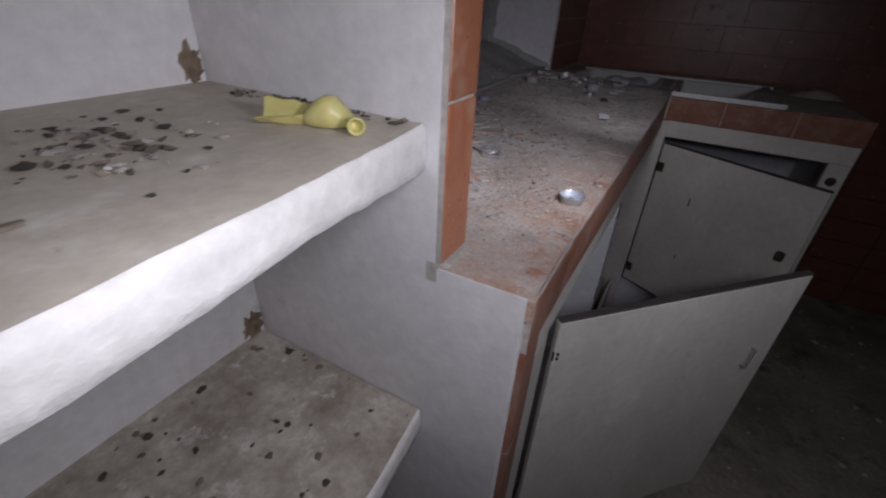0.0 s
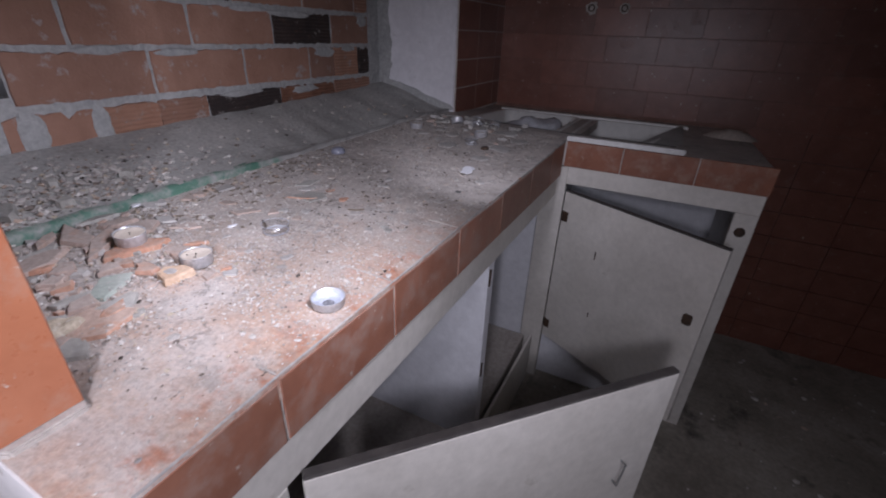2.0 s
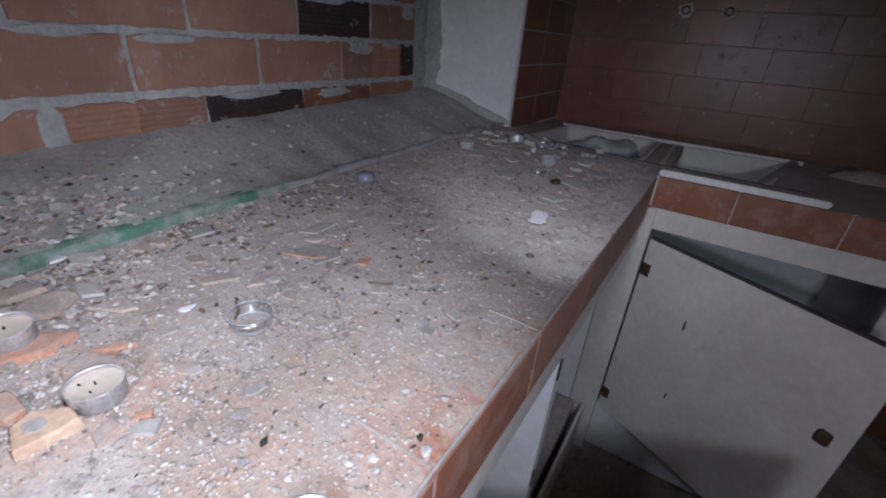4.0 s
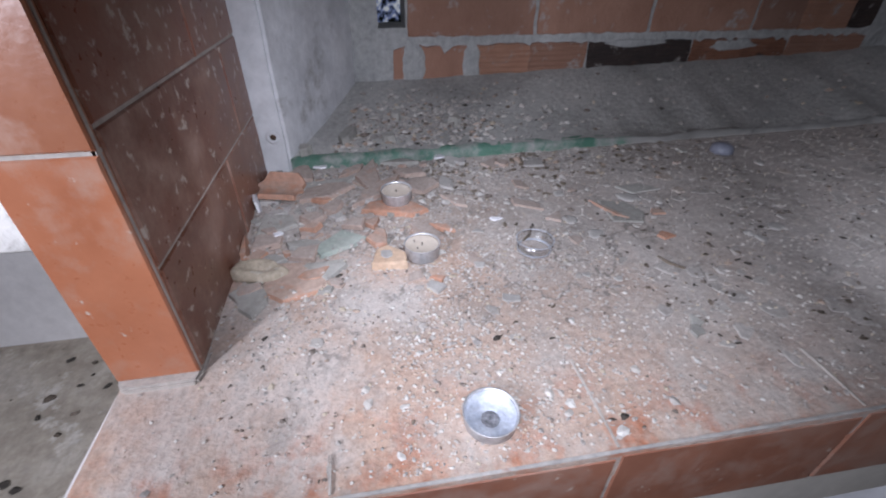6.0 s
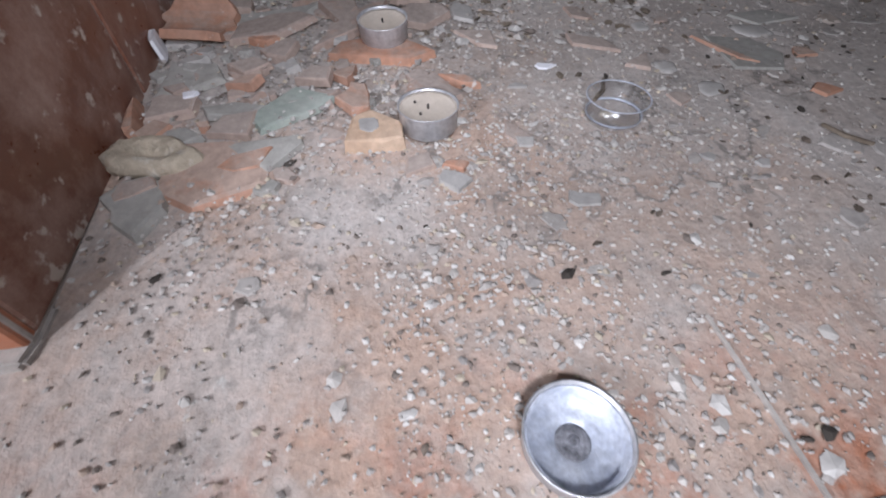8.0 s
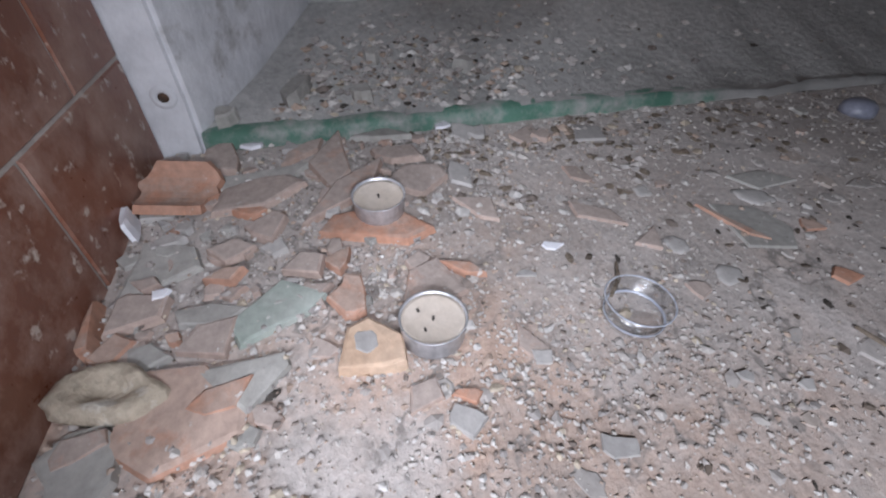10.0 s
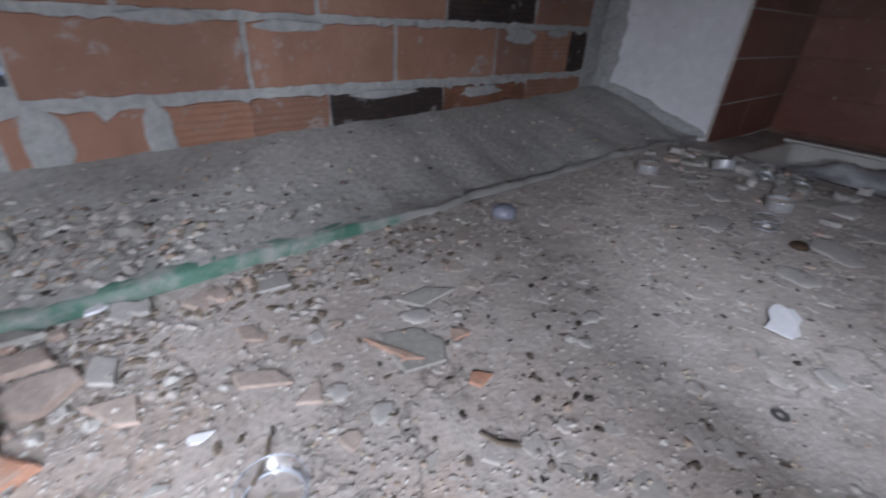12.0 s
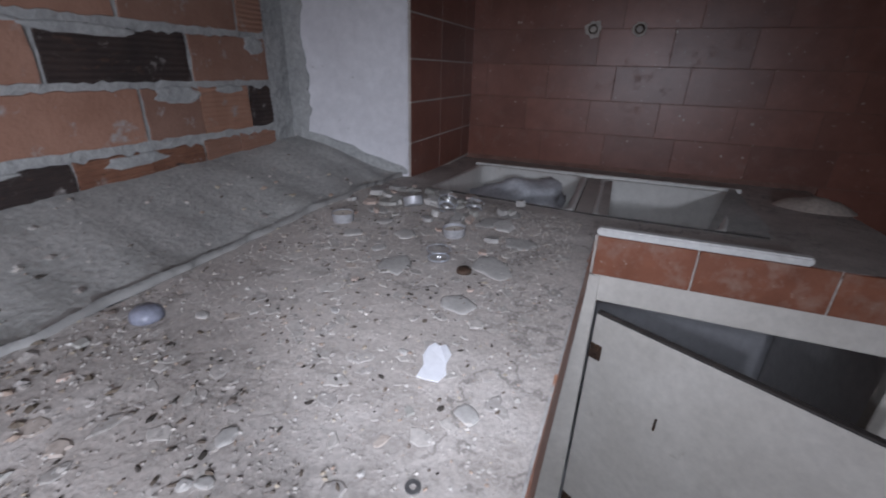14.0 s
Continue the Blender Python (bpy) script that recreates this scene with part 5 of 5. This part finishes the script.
# ---- crumbs: too many to count ----
def chips(n, place, size, seed, flat=0.5, slim=(0.5, 1.0)):
    """n small irregular chips as one mesh; place(rng) gives x, y, z."""
    rng = random.Random(seed)
    verts, faces, sides = [], [], 6
    for _ in range(n):
        p, s = place(rng), size(rng)
        a0, b, e = rng.uniform(0, 6.28), len(verts), rng.uniform(*slim)
        ca, sa = math.cos(a0), math.sin(a0)
        for k in range(sides):
            a = 2 * math.pi * (k + rng.uniform(-0.3, 0.3)) / sides
            q = s * rng.uniform(0.65, 1.15)
            u, v = q * math.cos(a), e * q * math.sin(a)
            verts.append((p[0] + u * ca - v * sa, p[1] + u * sa + v * ca, p[2] + s * flat * rng.uniform(0.1, 0.55)))
        verts.append((p[0] + rng.uniform(-0.3, 0.3) * s, p[1] + rng.uniform(-0.3, 0.3) * s, p[2] + s * flat * rng.uniform(0.7, 1.2)))
        verts.append((p[0], p[1], p[2] - s * 0.3))
        for k in range(sides):
            j = (k + 1) % sides
            faces += [(b + k, b + j, b + sides), (b + j, b + k, b + sides + 1)]
    me = bpy.data.meshes.new("crumbs")
    me.from_pydata(verts, [], faces)
    return me


def stuff(name, me, mat, label, category):
    me.materials.append(mat)
    return tagged(new(name, me), label, category, kind="stuff")


def on_top(rng):
    while True:
        x, y = rng.uniform(-0.478, -0.004), rng.uniform(-0.15, 1.22)
        near = math.exp(-((y - 0.12) / 0.22) ** 2) * (1 if x > -0.46 else 0.6)
        mid = 0.30 + 0.5 * max(0, wob(x, y, 4, 9)) + 0.5 * math.exp(-((y - 1.12) / 0.1) ** 2)
        front = 0.25 if x > -0.12 and y < 0.05 else 1.0
        if rng.random() < max(near * (0.5 + 0.9 * max(0, wob(x, y, 1, 12) + 0.3)), mid * 0.55) * front:
            return x, y, top_z(x, y) + 0.0005


def on_sill(rng):
    while True:
        x, y = rng.uniform(-0.70, -0.492), rng.uniform(-0.03, 1.22)
        if y < 0.04 + (-0.484 - x) * 0.3 - 0.05:
            continue
        d = math.exp(-(((y - 0.12) / 0.16) ** 2 + ((x + 0.56) / 0.07) ** 2)) + 0.02
        if rng.random() < d:
            return x, y, sill_z(x, y) + 0.002


stuff("crumbs", chips(24000, on_top, lambda r: 0.0007 + 0.0020 * r.random() ** 3, 1, 0.7), M_CRUMBS, "pale plaster and terracotta crumbs over the worktop", "rubble")
stuff("crumbs", chips(1100, on_top, lambda r: 0.002 + 0.004 * r.random() ** 3, 2, 0.4), M_CRUMBS, "small plaster and tile chips over the worktop", "rubble")
stuff("crumbs", chips(1500, on_sill, lambda r: 0.0015 + 0.0075 * r.random() ** 3, 3, 0.6), M_CRUMBS, "plaster crumbs on the window sill", "rubble")
def flakes(n, seed):
    """Flat cakes of dust and plaster skin, each a low many-sided plate, as one mesh."""
    rng = random.Random(seed)
    verts, faces = [], []
    for _ in range(n):
        x, y, _z = mid_top(rng)
        w, t = 0.003 + 0.011 * rng.random() ** 2, rng.uniform(0.0003, 0.0009)
        k, b = rng.randint(8, 12), len(verts)
        a0, e = rng.uniform(0, 6.28), rng.uniform(0.45, 1.0)
        for lift, q in ((-0.0008, 1.3), (t, 1.0), (t * 1.1, 0.7)):
            r2 = random.Random(seed + b)
            for i in range(k):
                a = 2 * math.pi * i / k
                r = w * q * r2.uniform(0.65, 1.15)
                u, v = r * math.cos(a), e * r * math.sin(a)
                px, py = x + u * math.cos(a0) - v * math.sin(a0), y + u * math.sin(a0) + v * math.cos(a0)
                verts.append((px, py, top_z(px, py) + lift))
        for i in range(k):
            j = (i + 1) % k
            faces += [(b + i, b + j, b + k + j, b + k + i), (b + k + i, b + k + j, b + 2 * k + j, b + 2 * k + i)]
        faces.append(tuple(b + 2 * k + i for i in range(k)))
    me = bpy.data.meshes.new("flakes")
    me.from_pydata(verts, [], faces)
    return me


def by_sill(rng):
    while True:
        y = 0.10 + abs(rng.gauss(0, 0.20))
        x = -0.475 + abs(rng.gauss(0, 0.065))
        if y < 1.0 and x < -0.05 and wob(x, y, 6, 11) > -0.15:
            return x, y, top_z(x, y) + 0.001


def mid_top(rng):
    while True:
        x, y = rng.uniform(-0.46, -0.01), rng.uniform(-0.1, 1.1)
        if rng.random() < (0.05 if y < 0.3 else 0.8 if wob(x, y, 3, 10) > 0.05 else 0.2):
            return x, y, top_z(x, y) + 0.001


def on_pile(rng):
    y = -0.098 + abs(rng.gauss(0, 0.11))
    x = rng.uniform(-0.475, -0.17 - 0.5 * max(y + 0.03, 0))
    return x, y, top_z(x, y) + rng.uniform(0.001, 0.005)


stuff("crumbs", chips(1500, on_pile, lambda r: 0.001 + 0.0028 * r.random() ** 3, 16, 0.7), M_CRUMBS, "pale crumbs lying over the broken tile", "rubble")
stuff("dust_flakes", flakes(340, 21), M_FLAKE, "thin cakes of plaster and dust on the worktop", "rubble")
stuff("dead_leaves", chips(260, by_sill, lambda r: 0.0022 + 0.006 * r.random() ** 2, 14, 0.35, (0.3, 0.8)), M_LEAF, "dry brown leaf litter along the sill", "leaves")
stuff("crumbs", chips(520, by_sill, lambda r: 0.0022 + 0.0055 * r.random() ** 3, 15, 0.5), M_CRUMBS, "larger plaster chips along the sill", "rubble")
stuff("dark_bits", chips(620, mid_top, lambda r: 0.0018 + 0.0038 * r.random() ** 2, 4, 0.35, (0.25, 0.7)), M_DARKBITS, "dark droppings and dead leaf bits on the worktop", "debris")
stuff("dark_bits", chips(110, on_sill, lambda r: 0.0025 + 0.004 * r.random() ** 2, 5, 0.5), M_DARKBITS, "dark droppings on the window sill", "debris")


def on_floor(rng):
    x, y = rng.uniform(0.05, 1.5), rng.uniform(-0.3, 1.7)
    return (x, y, 0.001) if not (x < 0.6 and y > 1.12) else (x + 0.7, y, 0.001)


stuff("crumbs", chips(220, on_floor, lambda r: 0.003 + 0.012 * r.random() ** 3, 6, 0.5), M_CRUMBS, "plaster crumbs on the dark floor", "rubble")


def on_shelf(rng):
    while True:
        x, y = rng.gauss(-0.312, 0.05), rng.gauss(-0.385, 0.036)
        if -0.48 < x < -0.14 and y < -0.18:
            return x, y, SHELF_Z + 0.001


def shelf_edge_bits(rng):
    return rng.uniform(-0.40, -0.15), -0.175 - abs(rng.gauss(0, 0.014)), SHELF_Z + 0.001


def on_lshelf(rng):
    while True:
        x, y = rng.uniform(-0.48, -0.15), rng.uniform(-0.60, -0.175)
        if wob(x, y, 2, 14) > -0.05:
            return x, y, LSHELF_Z + 0.001


stuff("dark_bits", chips(85, on_shelf, lambda r: 0.002 + 0.008 * r.random() ** 1.7, 7, 0.35, (0.35, 0.9)), M_DARKBITS, "dark dead leaf bits on the dusty shelf", "debris")
stuff("crumbs", chips(70, on_shelf, lambda r: 0.002 + 0.006 * r.random() ** 2, 8, 0.4), M_CRUMBS, "plaster flakes on the dusty shelf", "rubble")
stuff("dark_bits", chips(55, shelf_edge_bits, lambda r: 0.002 + 0.006 * r.random() ** 2, 9, 0.5), M_DARKBITS, "dirt gathered along the partition", "debris")
stuff("dark_bits", chips(60, on_lshelf, lambda r: 0.002 + 0.0075 * r.random() ** 1.8, 10, 0.4), M_DARKBITS, "dark droppings on the stained lower shelf", "debris")


# ---- alcove things ----
def balloon_bm():
    """A limp torn balloon: an open slack scoop, a soft bulb, a neck and a rolled mouth, along x."""
    bm, skin = bmesh.new(), []
    for k in range(13):
        q = k / 12
        x = 0.052 * q
        wide = 0.013 * math.sin(math.pi * min(1, 0.30 + 0.42 * q)) * (1.0 - 0.45 * q)
        back, front = 0.0225 - 0.004 * q, 0.006 + 0.007 * q
        row = []
        for side in (0, 1):
            for v in (range(13) if side == 0 else range(12, -1, -1)):
                c = math.cos(math.pi * v / 12)
                w = wide - 0.0007 * side
                h = back + (front - back) * v / 12
                row.append(bm.verts.new((x - 0.005 * (v / 12) * (1 - q) + 0.002 * side * (k == 0), w * c + 0.0012 * math.sin(9 * q + v) * (1 - c * c), 0.0008 + 0.0007 * side + h * c * c * (1 - 0.02 * side) + 0.0008 * math.sin(14 * q + 0.6 * v) * abs(c))))
        skin.append(row)
    for a, b in zip(skin, skin[1:]):
        for i in range(len(a)):
            j = (i + 1) % len(a)
            bm.faces.new([a[i], a[j], b[j], b[i]])
    path = ((0.040, 0.0, 0.008, 0.0045), (0.046, 0.0, 0.010, 0.0095), (0.054, 0.001, 0.0125, 0.0135), (0.064, 0.001, 0.0150, 0.0155), (0.074, 0.0, 0.0140, 0.0140), (0.082, -0.003, 0.0105, 0.0088),
            (0.088, -0.007, 0.0090, 0.0060), (0.093, -0.013, 0.0088, 0.0054), (0.096, -0.019, 0.0090, 0.0062), (0.097, -0.022, 0.0090, 0.0082), (0.0972, -0.0228, 0.0090, 0.0080),
            (0.0970, -0.0222, 0.0090, 0.0062), (0.0955, -0.018, 0.0090, 0.0048), (0.092, -0.0125, 0.0088, 0.0040))
    dirs = (0, 0, 0, 0, -8, -30, -42, -58, -68, -74, -74, -74, -68, -56)
    rings = []
    for (x, y, z, r), deg in zip(path, dirs):
        d = math.radians(deg)
        side = Vector((-math.sin(d), math.cos(d), 0))
        ring = []
        for i in range(20):
            a = 2 * math.pi * i / 20
            k = r * (1 + (0.07 * math.sin(3 * a + x * 120) if r > 0.009 else 0))
            ring.append(bm.verts.new(Vector((x, y, max(0.0006, z + k * math.sin(a)))) + side * k * math.cos(a)))
        rings.append(ring)
    for a, b in zip(rings, rings[1:]):
        for i in range(20):
            j = (i + 1) % 20
            bm.faces.new([a[i], a[j], b[j], b[i]])
    bm.faces.new(rings[0])
    bm.faces.new(rings[-1])
    return bm


solid("deflated_balloon", balloon_bm(), M_BALLOON, "limp torn yellow balloon lying on the dusty shelf", "balloon", smooth=True, at=pose(-0.262, -0.268, SHELF_Z + 0.001, 0, 0, 24))
solid("twig", slab([(0, -0.004), (0.06, -0.006), (0.068, 0.003), (0.06, 0.006), (0, 0.004)], 0, 0.005, 0.001), M_LEAF, "short brown wood splinter on the dusty shelf", "splinter", at=pose(-0.200, -0.475, SHELF_Z + 0.001, 0, 0, -93) @ Matrix.Scale(0.6, 4))


def broken_hole(seed, w, h):
    rng = random.Random(seed)
    bm = bmesh.new()
    pts = [(0.5 * w * rng.uniform(0.5, 1.15) * math.cos(a), 0.5 * h * rng.uniform(0.5, 1.25) * math.sin(a)) for a in [i * 2 * math.pi / 26 for i in range(26)]]
    o = [bm.verts.new((0, u, v)) for u, v in pts]
    m = [bm.verts.new((0.003, u * 0.8, v * 0.8)) for u, v in pts]
    c = bm.verts.new((0.001, 0, 0))
    for i in range(26):
        j = (i + 1) % 26
        bm.faces.new([o[i], o[j], m[j], m[i]])
        bm.faces.new([m[i], m[j], c])
    return bm


M_SCAR = surf("bare_brown_plaster", [(0.17, 0.12, 0.08), (0.34, 0.26, 0.18)], 50, 160, 0.95, 0.9, 0.004)
solid("plaster_scar", broken_hole(4, 0.038, 0.054), M_SCAR, "broken brown patch in the white plaster", "plaster damage", "structure", at=pose(-0.4908, -0.180, 1.113))
solid("plaster_scar", broken_hole(8, 0.060, 0.062), M_SCAR, "brown stain low on the white plaster", "plaster damage", "structure", at=pose(-0.4908, -0.186, 0.672))

# ---- jamb screw, taps, bag in the sink, dirt heap ----
solid("screw", lathe([(0, 0.003), (0.003, 0.0035), (0.006, 0.002), (0.0075, 0.0), (0, 0.0)], 16), M_RUST, "rusty screw head in the white jamb", "screw", at=pose(XW, -0.084, 0.992, 0, 90, 0) @ Matrix.Scale(0.7, 4))
solid("plaster_ring", lathe([(0.006, 0.0008), (0.009, 0.003), (0.013, 0.0022), (0.0155, -0.001)], 15), M_REVEAL, "lumpy white plaster ring round the screw", "plaster damage", "structure", smooth=True, at=pose(XW + 0.0005, -0.084, 0.992, 0, 90, 0) @ Matrix.Scale(0.68, 4))
for x in (-0.086, 0.041):
    tap = thing("wall_pipe_stub", "open water pipe stub in the tiled wall", "pipe", "wall pipe stubs", at=pose(x, YF - 0.001, 1.333, 90, 0, 0))
    big = x < 0
    edge = [(r * math.cos(a), r * math.sin(a)) for r, a in ((0.018 + (0.010 if big else 0.003) * (0.5 + 0.5 * math.sin(5 * a) * math.cos(2 * a + 1)), a) for a in [i * 2 * math.pi / 22 for i in range(22)])]
    part("collar", slab(edge, -0.001, 0.002), M_GROUT, tap, "pale chipped plaster collar")
    part("pipe", lathe([(0.013, -0.002), (0.0135, 0.010), (0.0095, 0.010), (0.0085, -0.002)], 18, True), M_RUST, tap, "rusty pipe end", smooth=True)


def heap(r, h, seed, n=20):
    bm, rings = bmesh.new(), []
    for k in range(6):
        q = k / 5
        rings.append([bm.verts.new((r * q * math.cos(a) * (1 + 0.18 * wob(math.cos(a), math.sin(a), seed, 2)), 0.7 * r * q * math.sin(a), h * (1 - q * q) * (1 + 0.35 * wob(q * math.cos(a), q * math.sin(a), seed, 4)) - 0.001)) for a in [2 * math.pi * i / n for i in range(n)]] if k else [bm.verts.new((0, 0, h))])
    for a, b in zip(rings, rings[1:]):
        for i in range(n):
            j = (i + 1) % n
            bm.faces.new([a[0], b[i], b[j]] if len(a) == 1 else [a[i], b[i], b[j], a[j]])
    return bm


solid("dirt_mound", heap(0.085, 0.028, 2), M_FLAKE, "low mound of grey dirt beside the sink", "dirt", smooth=True, at=pose(0.50, 1.60, top_z(0.5, 1.6) + 0.001))


def bag():
    bm = bmesh.new()
    bmesh.ops.create_icosphere(bm, subdivisions=4, radius=1.0)
    for v in bm.verts:
        n = v.co.normalized()
        k = 1 + 0.35 * wob(*n, 1.7) + 0.16 * abs(wob(*n, 5)) - 0.1
        v.co = Vector((n.x * 0.11 * k, n.y * 0.085 * k, max(-0.05, n.z * 0.075 * k)))
    return bm


solid("plastic_bag", bag(), M_CLOTH, "crumpled grey plastic bag lying in the sink", "bag", smooth=True, at=pose(-0.20, 1.585, 0.842, 0, 0, 20) @ Matrix.Diagonal((1.45, 1.2, 1.15, 1)))
